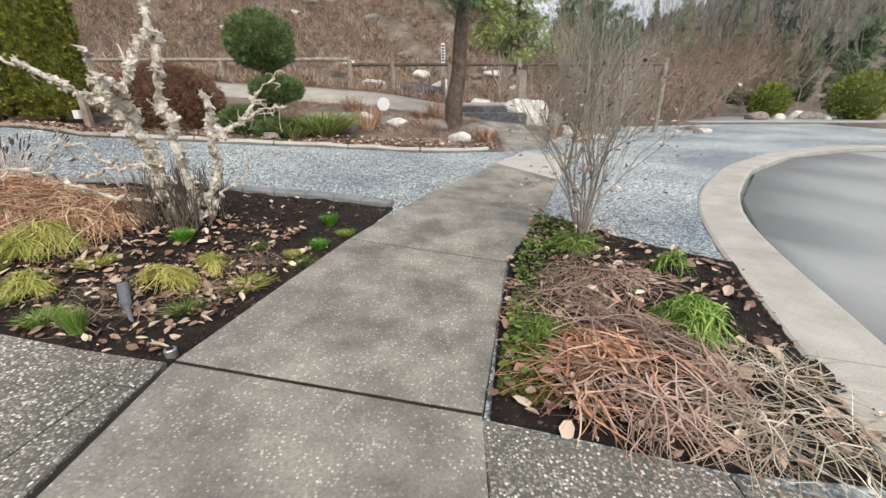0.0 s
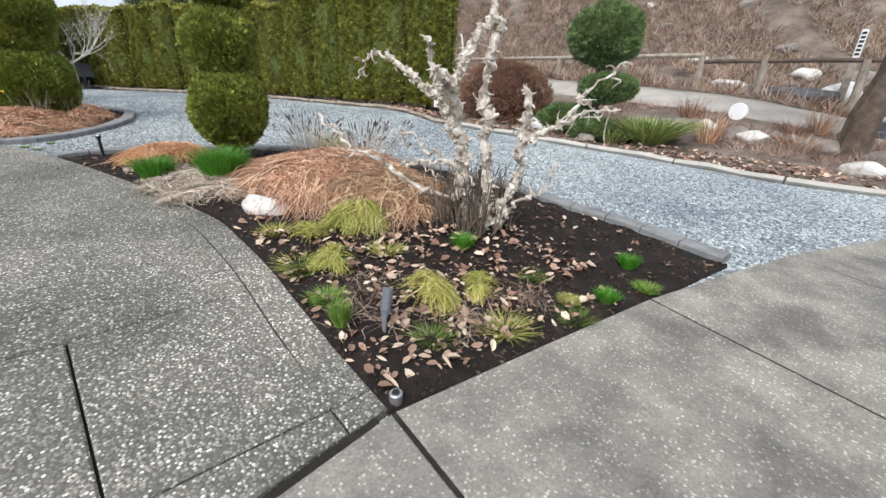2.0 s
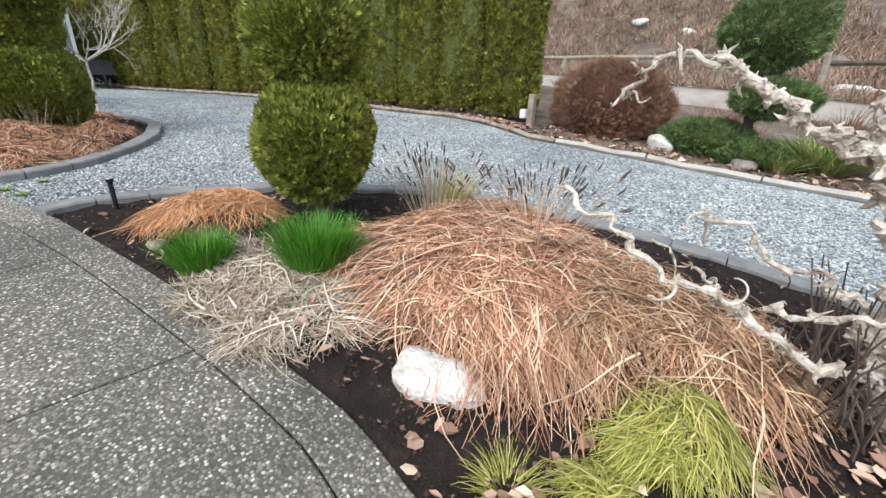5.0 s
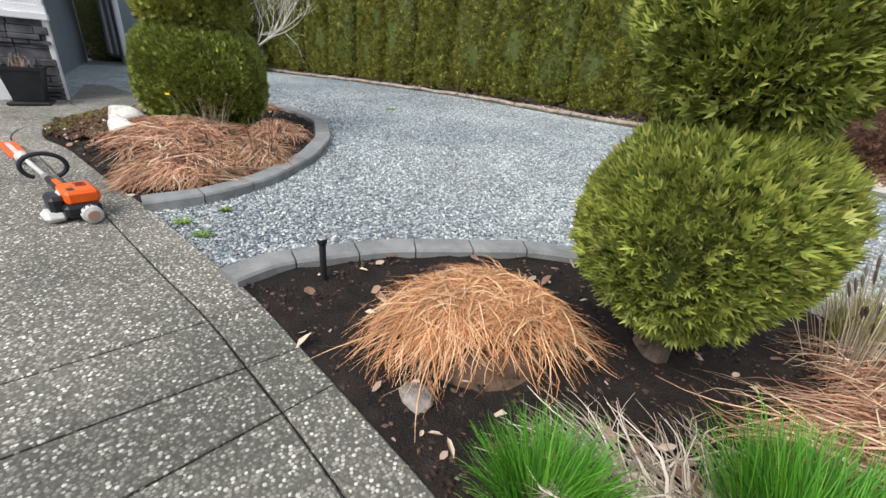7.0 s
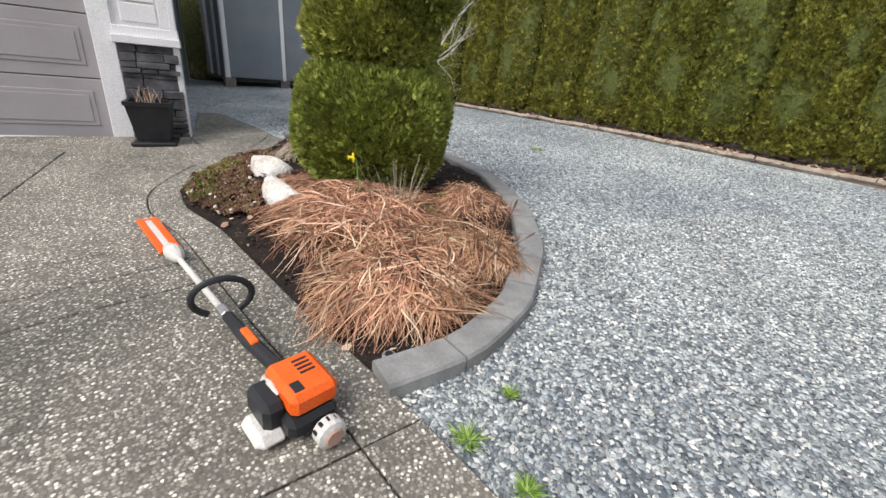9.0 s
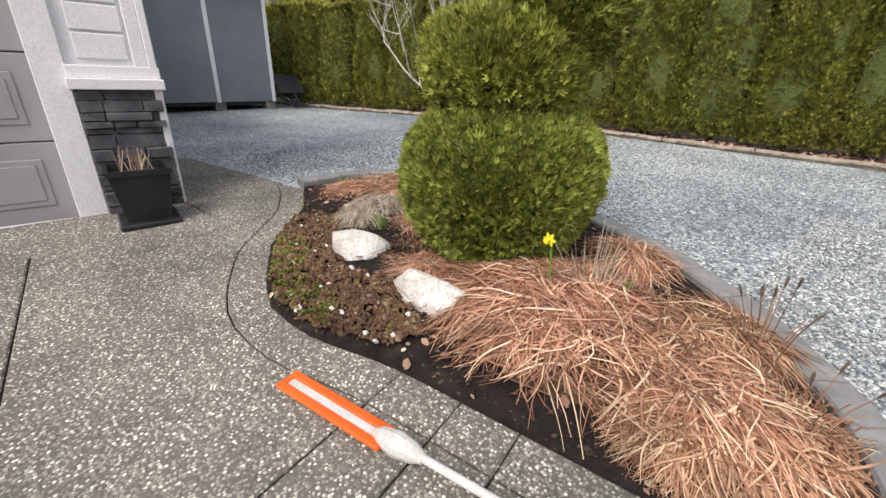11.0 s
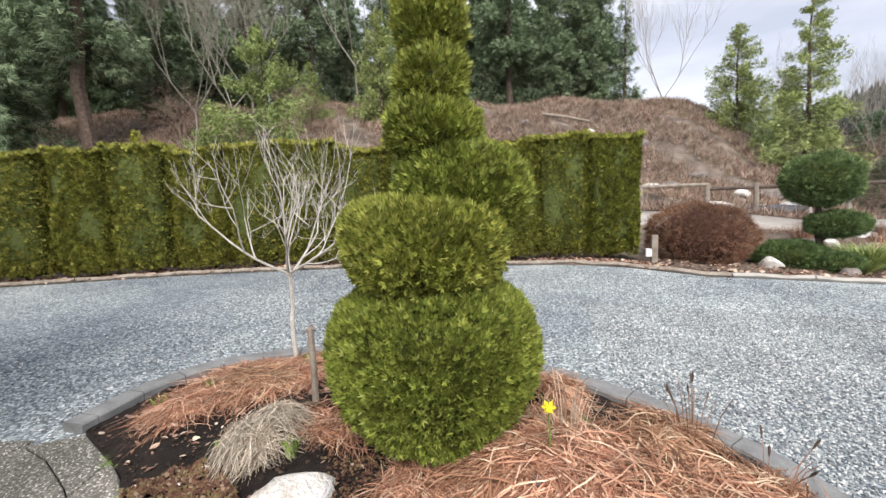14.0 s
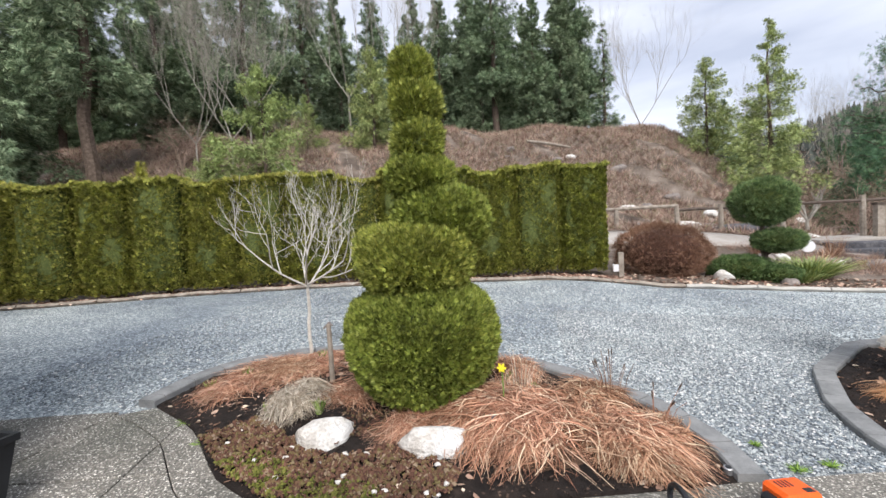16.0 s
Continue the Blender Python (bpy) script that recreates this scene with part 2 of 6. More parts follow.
M["dark_soil"] = noisy("shade_soil", [(0.3, (0.02, 0.018, 0.015)), (0.7, (0.05, 0.045, 0.035))], 4, 0.95, 60, 1.0, 0.02)
M["wood_old"] = noisy("weathered_wood", [(0.3, (0.2, 0.165, 0.13)), (0.7, (0.42, 0.37, 0.31))], 6, 0.9, 60, 0.6, 0.005)
M["wood_dark"] = noisy("dark_wood", [(0.3, (0.07, 0.055, 0.045)), (0.7, (0.16, 0.125, 0.1))], 6, 0.9, 60, 0.6, 0.005)
M["joint"] = noisy("joint_dirt", [(0.3, (0.012, 0.011, 0.01)), (0.7, (0.035, 0.03, 0.026))], 8, 0.95, 60, 0.5, 0.005)
M["orange"] = noisy("orange_plastic", [(0.3, (0.78, 0.1, 0.012)), (0.7, (0.86, 0.14, 0.018))], 5, 0.4, 100, 0.1, 0.001)
M["pale_plastic"] = noisy("pale_plastic", [(0.3, (0.5, 0.49, 0.46)), (0.7, (0.66, 0.65, 0.62))], 8, 0.5, 100, 0.2, 0.001)
M["steel"] = noisy("dull_steel", [(0.3, (0.4, 0.4, 0.4)), (0.7, (0.6, 0.6, 0.6))], 9, 0.4, 100, 0.2, 0.001, 0.8)
M["grey_pvc"] = noisy("grey_plastic", [(0.3, (0.1, 0.11, 0.125)), (0.7, (0.17, 0.18, 0.2))], 5, 0.5, 100, 0.1, 0.001)
M["yellow"] = noisy("yellow_petal", [(0.3, (0.8, 0.66, 0.02)), (0.7, (0.9, 0.78, 0.05))], 9, 0.5, 100, 0.1, 0.001)
M["fir"] = leafy("fir_needles", [(0.0, (0.075, 0.12, 0.065)), (0.6, (0.2, 0.285, 0.16)), (1.0, (0.42, 0.5, 0.32))], 0.75, 0.7, 0.35)
M["cedar"] = leafy("cedar_needles", [(0.0, (0.143, 0.197, 0.072)), (0.6, (0.322, 0.412, 0.143)), (1.0, (0.611, 0.645, 0.269))], 0.75, 0.5, 0.6)
M["cloud"] = leafy("cloud_needles", [(0.0, (0.05, 0.09, 0.035)), (0.6, (0.14, 0.23, 0.08)), (1.0, (0.3, 0.38, 0.16))], 0.7, 0.6, 6.0)
M["moss_green"] = leafy("moss_cushion", [(0.0, (0.05, 0.058, 0.01)), (0.6, (0.11, 0.118, 0.022)), (1.0, (0.21, 0.2, 0.055))], 0.9)
M["gold"] = leafy("golden_needles", [(0.0, (0.182, 0.195, 0.026)), (0.6, (0.364, 0.364, 0.052)), (1.0, (0.546, 0.494, 0.104))], 0.75, 0.5, 0.8)
M["pine"] = leafy("pine_needles", [(0.0, (0.041, 0.095, 0.054)), (0.6, (0.095, 0.203, 0.108)), (1.0, (0.216, 0.351, 0.162))], 0.7, 0.5, 3.0)
M["hazel"] = noisy("far_hills", [(0.3, (0.09, 0.075, 0.07)), (0.7, (0.17, 0.14, 0.125))], 0.03, 0.95, 0.5, 1.0, 1.0)
M["path"] = noisy("sandy_path", [(0.3, (0.3, 0.27, 0.235)), (0.7, (0.45, 0.42, 0.38))], 1.5, 0.9, 60, 0.6, 0.01)
M["stone_dark"] = noisy("ledge_stone", [(0.3, (0.05, 0.05, 0.055)), (0.55, (0.11, 0.11, 0.12)), (0.8, (0.2, 0.19, 0.19))], 9, 0.85, 70, 0.9, 0.006)


# ---- the lie of the land ----
LAND = [(-1.18, 1.48, 0), (-.75, 3.01, 0), (-.21, 4.43, .035), (-.51, 3.82, .045), (-5.63, 1.57, .30), (-5.69, 1.25, .31),
        (-11.05, .14, .47), (-10.87, -.37, .43), (-6.67, .636, .33), (-5.13, 1.28, .275), (-10.7, 1.05, .49), (-13.48, 3.14, .65),
        (-10.96, 1.83, .53), (-13.8, 3.98, .63), (-6.49, 7.47, .62), (-4.42, 8.0, .50), (-3.09, 7.8, .36), (-7.22, 2.57, .43),
        (-3.06, 3.48, .29), (-3.2, 1.95, .17), (-17.6, 1.5, .66), (0, 0, -.01), (2, 2, -.05), (3, 6, .0), (-8.05, 1.98, .46), (-17, 6, .7)]
LX, LY, LZ = [np.array(c, float) for c in zip(*LAND)]


def plain(a, c):
    return -0.034 - .0651 * a + .025 * c - .00174 * a * a + .0003 * a * c + .00118 * c * c


def H(x, y):
    """Height of the worked ground: a gentle rise towards the garage and the hedge."""
    x, y = np.broadcast_arrays(np.asarray(x, float), np.asarray(y, float))
    x, y = np.clip(x, -20, 5), np.clip(y, -5, 9)
    k = 1 / ((x[..., None] - LX) ** 2 + (y[..., None] - LY) ** 2 + .5) ** 1.5
    return plain(x, y) + (k * (LZ - plain(LX, LY))).sum(-1) / (k.sum(-1) + .02)


def h(x, y):
    return float(H(x, y))


def ease(t):
    t = np.clip(t, 0, 1)
    return t * t * (3 - 2 * t)


EDGE_X = [-30, -22, -17.4, -14.6, -10.9, -7.5, -6.4, -5.6, -4.2, -2.3, -.3, 1.0, 1.9, 2.6, 3.5, 5, 12, 30]
EDGE_Y = [1.5, 2.5, 4.0, 5.2, 6.45, 7.0, 6.75, 6.45, 6.65, 6.9, 6.95, 7.4, 7.9, 10, 13, 16, 18, 18]


def edge_y(x):
    return np.interp(x, EDGE_X, EDGE_Y)


def hedge_y(x):
    return np.interp(x, [-30, -22, -18.5, -14.6, -11.0, -6.4], [1.8, 3.1, 4.2, 5.75, 7.0, 7.85])


def G(x, y):
    """Height of the wild ground outside the gravel: bank, path, fence line and the hill."""
    x, y = np.broadcast_arrays(np.asarray(x, float), np.asarray(y, float))
    line = np.interp(x, [-60, -30, -18.5, -14.6, -11.0, -6.4, -2, 3, 8, 60], [-4, 1.8, 4.2, 5.8, 7.0, 7.9, 7.5, 8, 18, 24])
    d = y - line
    east = ease((x + 3) / 6)
    z = H(x, y) + ease((d - 0.8) / 5.5) * (0.85 * (1 - east) + 0.35 * east * (x < 9))
    hill = ease((d - 6) / 16) * 6.9 * (1 - ease((x + 1) / 16))
    z = z + hill + ease((d - 40) / 120) * 10
    far = ease((x - 30) / 260) * ease((y - 20) / 200)
    z = z + far * 62
    z = z + ease((d - 7) / 6) * 0.35 * np.sin(x * .9 + 1.3 * np.sin(y * .5)) * np.cos(y * .7)
    inside = (y < edge_y(x) - 0.02) & (x < 40)
    return np.where(inside, z - 0.14, z)


def g(x, y):
    return float(G(x, y))


# ---- mesh tools ----
class Soup:
    """Gathers vertices and faces, then makes one mesh."""

    def __init__(self):
        self.v, self.f, self.n = [], [], 0

    def add(self, verts, faces):
        verts = np.asarray(verts, float).reshape(-1, 3)
        self.v.append(verts)
        n = self.n
        self.f.extend([tuple(i + n for i in f) for f in faces] if not isinstance(faces, np.ndarray) else (faces + n).tolist())
        self.n += len(verts)

    def make(self, name, material, parent=None, label="", smooth=False, kind=""):
        me = bpy.data.meshes.new(name)
        me.from_pydata(np.concatenate(self.v).tolist(), [], self.f)
        me.materials.append(material)
        if smooth:
            me.shade_smooth()
        ob = new(name, me)
        if parent:
            ob.parent = parent
        return tagged(ob, label, kind=kind)


def thing(name, at, label, category, group=""):
    e = new(name, None)
    e.location = at
    return tagged(e, label, category, group)


def part(name, bm, material, parent=None, label="", smooth=False):
    me = bpy.data.meshes.new(name)
    bm.to_mesh(me)
    bm.free()
    me.materials.append(material)
    if smooth:
        me.shade_smooth()
    ob = new(name, me)
    if parent:
        ob.parent = parent
    return tagged(ob, label)


def box(bm, lo, hi, bevel=0.0):
    """A box with chamfered edges."""
    c = [(a + b) / 2 for a, b in zip(lo, hi)]
    s = [b - a for a, b in zip(lo, hi)]
    r = bmesh.ops.create_cube(bm, size=1, matrix=Matrix.Translation(c) @ Matrix.Diagonal((*s, 1)))
    if bevel:
        es = list({e for v in r["verts"] for e in v.link_edges})
        bmesh.ops.bevel(bm, geom=es, offset=bevel, segments=1, affect="EDGES")
    return bm


def boxed(name, lo, hi, material, parent=None, label="", bevel=0.005):
    return part(name, box(bmesh.new(), lo, hi, bevel), material, parent, label)


def tube(soup, pts, radii, sides=6, cap=True):
    pts = np.asarray(pts, float)
    n = len(pts)
    radii = np.broadcast_to(np.asarray(radii, float), (n,))
    d = np.gradient(pts, axis=0)
    d /= np.linalg.norm(d, axis=1)[:, None] + 1e-9
    up = np.array([0.0, 0, 1]) if abs(d[0][2]) < .9 else np.array([1.0, 0, 0])
    rings = []
    a = np.linspace(0, 2 * np.pi, sides, endpoint=False)
    for i in range(n):
        s = np.cross(d[i], up)
        s /= np.linalg.norm(s) + 1e-9
        up = np.cross(s, d[i])
        rings.append(pts[i] + radii[i] * (np.cos(a)[:, None] * s + np.sin(a)[:, None] * up))
    faces = [(i * sides + j, i * sides + (j + 1) % sides, (i + 1) * sides + (j + 1) % sides, (i + 1) * sides + j)
             for i in range(n - 1) for j in range(sides)]
    if cap:
        faces += [tuple(range(sides))[::-1], tuple((n - 1) * sides + j for j in range(sides))]
    soup.add(np.concatenate(rings), faces)


def unit(v):
    return v / (np.linalg.norm(v, axis=-1, keepdims=True) + 1e-9)


def sprays(soup, pos, out, size, up=0.5, r=None, wide=.34):
    """Fronds at pos: four slender fingers spread in a plane, pointing mostly along out."""
    r = r or rng
    n = len(pos)
    d = unit(out + np.array([0, 0, up]) + r.normal(0, .4, (n, 3)))
    s = unit(np.cross(d, r.normal(0, 1, (n, 3))))
    L = size * r.uniform(.6, 1.3, (n, 1))
    w = L * wide * .42
    rows = []
    for a, k in ((-.75, .7), (-.25, 1.0), (.25, .95), (.75, .65)):
        e = d * math.cos(a) + s * math.sin(a)
        q = s * math.cos(a) - d * math.sin(a)
        b = pos + d * L * .12 * abs(a)
        rows += [b, b + e * L * k * .45 + q * w * .5, b + e * L * k, b + e * L * k * .45 - q * w * .5]
    v = np.stack(rows, 1).reshape(-1, 3)
    b = (np.arange(n) * 16)[:, None]
    soup.add(v, np.concatenate([b + np.array([4 * i, 4 * i + 1, 4 * i + 2, 4 * i + 3]) for i in range(4)]))


def blades(soup, base, tip, lift, width, seg=4, bend=0.0):
    """Curved blades from base to tip, raised by lift between and swept aside by bend."""
    n = len(base)
    t = np.linspace(0, 1, seg + 1)
    span = np.linalg.norm(tip - base, axis=1)[:, None]
    flat = unit(np.cross(tip - base, np.array([0, 0, 1.0])) + rng.normal(0, .01, (n, 3)))
    mid = (base + tip) / 2 + np.stack([np.zeros(n), np.zeros(n), np.broadcast_to(lift, (n,))], 1) + flat * span * rng.normal(0, 1, (n, 1)) * bend
    kink = flat * span * rng.normal(0, 1, (n, 1)) * bend * .4
    p = [(1 - a) ** 2 * base + 2 * a * (1 - a) * mid + a * a * tip + kink * math.sin(a * 6.28) for a in t]
    side = unit(flat + rng.normal(0, .35, (n, 3)))
    w = np.broadcast_to(width, (n,))[:, None] * rng.uniform(.6, 1.3, (n, 1))
    rows = []
    for a, q in zip(t, p):
        ww = w * (1 - .8 * a)
        rows += [q - side * ww, q + side * ww]
    v = np.stack(rows, 1).reshape(-1, 3)
    k = 2 * (seg + 1)
    b = (np.arange(n) * k)[:, None]
    f = np.concatenate([b + np.array([2 * i, 2 * i + 1, 2 * i + 3, 2 * i + 2]) for i in range(seg)])
    soup.add(v, f)


def rock_mesh(name, size, material, parent=None, seed=1, label="", rough=0.22, detail=3):
    bm = bmesh.new()
    bmesh.ops.create_icosphere(bm, subdivisions=detail, radius=1)
    for v in bm.verts:
        n = noise.noise(v.co * 1.3 + Vector((seed * 7.1, 0, 0))) + .4 * noise.noise(v.co * 3.5 + Vector((0, seed * 3.3, 0))) + .15 * noise.noise(v.co * 8)
        c = v.co * (1 + rough * n * 1.6)
        for k in range(7):
            w = Vector((math.sin(k * 2.4 + seed), math.cos(k * 2.4 + seed * 1.7), math.sin(k * 1.3 + seed * .6))).normalized()
            over = c.dot(w) - .72
            if over > 0:
                c = c - w * over * .85
        c = Vector([math.copysign(abs(a) ** .85, a) for a in c])
        v.co = Vector((c.x * size[0], c.y * size[1], c.z * size[2]))
    return part(name, bm, material, parent, label, True)


def rock(x, y, size, material, label, seed, turn=0.0, sink=0.35, ground=None, group=""):
    z = (h(x, y) if ground is None else ground)
    o = rock_mesh("rock", size, material, None, seed)
    o.location, o.rotation_euler = (x, y, z + size[2] * (1 - 2 * sink) + 0.0), (0, 0, turn)
    return tagged(o, label, "rock", group)


def sheet(name, xs, rows, height, material, kind="structure"):
    """A sheet of quads: at each x in xs, y runs through the values of rows(x)."""
    v, f = [], []
    cols = [np.asarray(rows(x)) for x in xs]
    m = len(cols[0])
    for x, c in zip(xs, cols):
        v.append(np.stack([np.full(m, x), c, height(np.full(m, x), c)], 1))
    for i in range(len(xs) - 1):
        for j in range(m - 1):
            f.append((i * m + j, (i + 1) * m + j, (i + 1) * m + j + 1, i * m + j + 1))
    s = Soup()
    s.add(np.concatenate(v), f)
    return s.make(name, material, smooth=True, kind=kind)


def inside(poly, x, y):
    """Which of the points lie in the polygon."""
    p = np.asarray(poly)
    res = np.zeros(len(x), bool)
    j = len(p) - 1
    for i in range(len(p)):
        c = ((p[i, 1] > y) != (p[j, 1] > y)) & (x < (p[j, 0] - p[i, 0]) * (y - p[i, 1]) / (p[j, 1] - p[i, 1] + 1e-12) + p[i, 0])
        res ^= c
        j = i
    return res


def scatter(poly, n):
    p = np.asarray(poly)
    lo, hi = p.min(0), p.max(0)
    x, y = rng.uniform(lo[0], hi[0], n * 4), rng.uniform(lo[1], hi[1], n * 4)
    k = inside(poly, x, y)
    return x[k][:n], y[k][:n]


def patch(name, poly, step, height, material, skirt=0.12):
    """A ground patch over a polygon, finely divided, with a skirt that goes into the ground."""
    bm = bmesh.new()
    bm.faces.new([bm.verts.new((x, y, 0)) for x, y in poly])
    p = np.asarray(poly)
    lo, hi = p.min(0), p.max(0)
    for ax in (0, 1):
        for c in np.arange(lo[ax] + step, hi[ax], step):
            co = Vector((c, 0, 0)) if ax == 0 else Vector((0, c, 0))
            no = Vector((1, 0, 0)) if ax == 0 else Vector((0, 1, 0))
            bmesh.ops.bisect_plane(bm, geom=bm.verts[:] + bm.edges[:] + bm.faces[:], plane_co=co, plane_no=no)
    top = bm.faces[:]
    if skirt:
        edge = [e for e in bm.edges if len(e.link_faces) == 1]
        r = bmesh.ops.extrude_edge_only(bm, edges=edge)
        low = {v for v in r["geom"] if isinstance(v, bmesh.types.BMVert)}
    else:
        low = set()
    vs = bm.verts[:]
    X, Y = np.array([v.co.x for v in vs]), np.array([v.co.y for v in vs])
    Z = height(X, Y)
    for v, z in zip(vs, Z):
        v.co.z = z - (skirt if v in low else 0)
    bmesh.ops.recalc_face_normals(bm, faces=bm.faces[:])
    ob = part(name, bm, material, smooth=True)
    return tagged(ob, kind="structure")


# ---- ground, gravel, road ----
EX, EY = [-10.9, -10.2, -8.95, -6.78, -4.67, -3.2, -1.19], [1.0, .84, .18, .93, 1.48, 1.72, 1.45]
RY, RX = [-6, -2, .3, 1.2, 1.72, 2.35, 3.0, 4.3, 5.2, 7.2, 8.7, 9.6, 10.2, 10.3], [1.3, 1.4, 1.5, 1.72, 1.93, 2.12, 2.4, 3.0, 3.6, 5.2, 7.2, 9.3, 14, 99]


def build_land():
    near = np.concatenate([np.arange(-700, -60, 40), np.arange(-60, -24, 3), np.arange(-24, 12, .5), np.arange(12, 60, 3), np.arange(60, 901, 40)])
    ys = np.concatenate([np.arange(-600, -40, 40), np.arange(-40, 4, 4), np.arange(4, 30, .5), np.arange(30, 70, 3), np.arange(70, 911, 40)])
    sheet("ground", near, lambda x: ys, G, M["litter"])
    sheet("gravel_yard", np.arange(-26, 16.1, .3), lambda x: np.linspace(-3.0, edge_y(x), 42), 
          lambda x, y: H(x, y) - .02 - .06 * ((x > -10.9) & (x < -1.1) & (y < np.interp(x, EX, EY) - .12)) - .1 * ((x > 1.15) & (x > np.interp(y, RY, RX) - .1)), M["gravel"])


build_land()

DRIVE_EDGE = [(-14.2, 0.0), (-12.6, .43), (-11.45, .82), (-10.72, 1.06), (-10.18, .84), (-9.62, .4), (-9.2, .24), (-8.95, .18), (-8.62, .24), (-8.28, .42),
              (-7.29, .74), (-6.78, .93), (-5.62, 1.28), (-4.67, 1.48), (-3.7, 1.66), (-3.2, 1.72), (-2.4, 1.64), (-1.6, 1.51), (-1.19, 1.455)]
BED1 = [(-5.72, 1.24)] + DRIVE_EDGE[12:] + [(-1.16, 1.46), (-.74, 3.0), (-.5, 3.85), (-1.2, 4.0), (-2.2, 3.95), (-3.1, 3.8), (-3.9, 3.68), (-4.65, 3.38), (-5.38, 2.6), (-5.7, 1.95), (-5.79, 1.4)]
CURB1 = [(-5.78, 1.2), (-5.86, 1.4), (-5.77, 1.95), (-5.45, 2.64), (-4.7, 3.45), (-3.92, 3.76), (-3.1, 3.88), (-2.2, 4.02), (-1.2, 4.09), (-.52, 3.95)]
BED2 = [(-6.75, .94)] + DRIVE_EDGE[3:11][::-1] + [(-10.78, 1.1), (-10.76, 1.55), (-10.6, 1.92), (-10.17, 2.25), (-9.6, 2.46), (-8.8, 2.48), (-8.03, 2.26), (-7.5, 1.95), (-7.1, 1.57), (-6.92, 1.25)]
CURB2 = [(-6.8, .9), (-6.83, 1.25), (-7.02, 1.62), (-7.45, 2.03), (-8.0, 2.34), (-8.8, 2.57), (-9.6, 2.54), (-10.22, 2.32), (-10.68, 1.96), (-10.84, 1.55), (-10.84, 1.07)]
BED3 = [(.16, 1.18), (.3, 1.95), (.47, 2.68), (.72, 3.4), (.95, 3.98), (1.4, 3.35), (1.75, 2.9), (2.08, 2.7), (1.86, 2.2), (1.7, 1.75), (1.66, 1.3), (1.62, .92), (.92, .98)]


def mound(x, y, spots):
    z = H(x, y) - .005
    for a, b, r, up in spots:
        z = z + up * np.exp(-((x - a) ** 2 + (y - b) ** 2) / r ** 2)
    return z + .012 * np.sin(x * 21 + np.sin(y * 17)) * np.cos(y * 23)


def bed1_z(x, y):
    return mound(x, y, [(-3.1, 2.6, .9, .10), (-1.9, 2.9, .6, .06), (-4.6, 2.2, .6, .04)])


def bed2_z(x, y):
    return mound(x, y, [(-8.7, 1.3, 1.0, .08), (-9.6, 1.3, .6, .03)])


def bed3_z(x, y):
    return mound(x, y, [(1.0, 2.4, .6, .04)])


patch("planting_bed", BED1, .12, bed1_z, M["mulch"])
patch("planting_bed", BED2, .12, bed2_z, M["mulch"])
patch("planting_bed", BED3, .12, bed3_z, M["mulch"])


def resample(path, step):
    p = np.asarray(path, float)
    d = np.r_[0, np.cumsum(np.linalg.norm(np.diff(p, axis=0), axis=1))]
    n = max(2, int(round(d[-1] / step)) + 1)
    t = np.linspace(0, d[-1], n)
    return np.stack([np.interp(t, d, p[:, i]) for i in range(p.shape[1])], 1)


def smooth_path(path, step):
    p = resample(path, step / 2)
    for _ in range(4):
        p[1:-1] = (p[:-2] + 2 * p[1:-1] + p[2:]) / 4
    return resample(p, step)


def curb_run(name, path, width, length, top, material, deep=.12, gap=.004, slope=0.0, parent_label=""):
    """A curb cast in blocks with fine joints, following the ground."""
    p = smooth_path(path, length / 3)
    run = thing(name, (0, 0, 0), parent_label, "curb")
    tan = unit(np.gradient(p, axis=0))
    nrm = np.stack([-tan[:, 1], tan[:, 0]], 1)
    for i in range(0, len(p) - 1, 3):
        q = range(i, min(i + 4, len(p)))
        v, f = [], []
        for j in q:
            e = gap if j == q[0] else (-gap if j == q[-1] else 0)
            c = p[j] + tan[j] * e
            z = h(*c)
            for off, dz in ((-.5, -deep), (-.5, top - .012 + slope), (-.44, top + slope), (.44, top), (.5, top - .012), (.5, -deep)):
                v.append((*(c + nrm[j] * width * off), z + dz))
        m = len(q)
        for k in range(m - 1):
            for a in range(5):
                f.append((k * 6 + a, k * 6 + a + 1, (k + 1) * 6 + a + 1, (k + 1) * 6 + a))
        f += [tuple(range(6))[::-1], tuple((m - 1) * 6 + a for a in range(6))]
        s = Soup()
        s.add(v, f)
        s.make("curb_block", material, run)
    return run


curb_run("bed_curb", CURB1, .15, .3, .035, M["curb"], parent_label="curved grey concrete edging curb round a planting bed")
curb_run("bed_curb", CURB2, .15, .3, .045, M["curb"], parent_label="curved grey concrete edging curb round a planting bed")


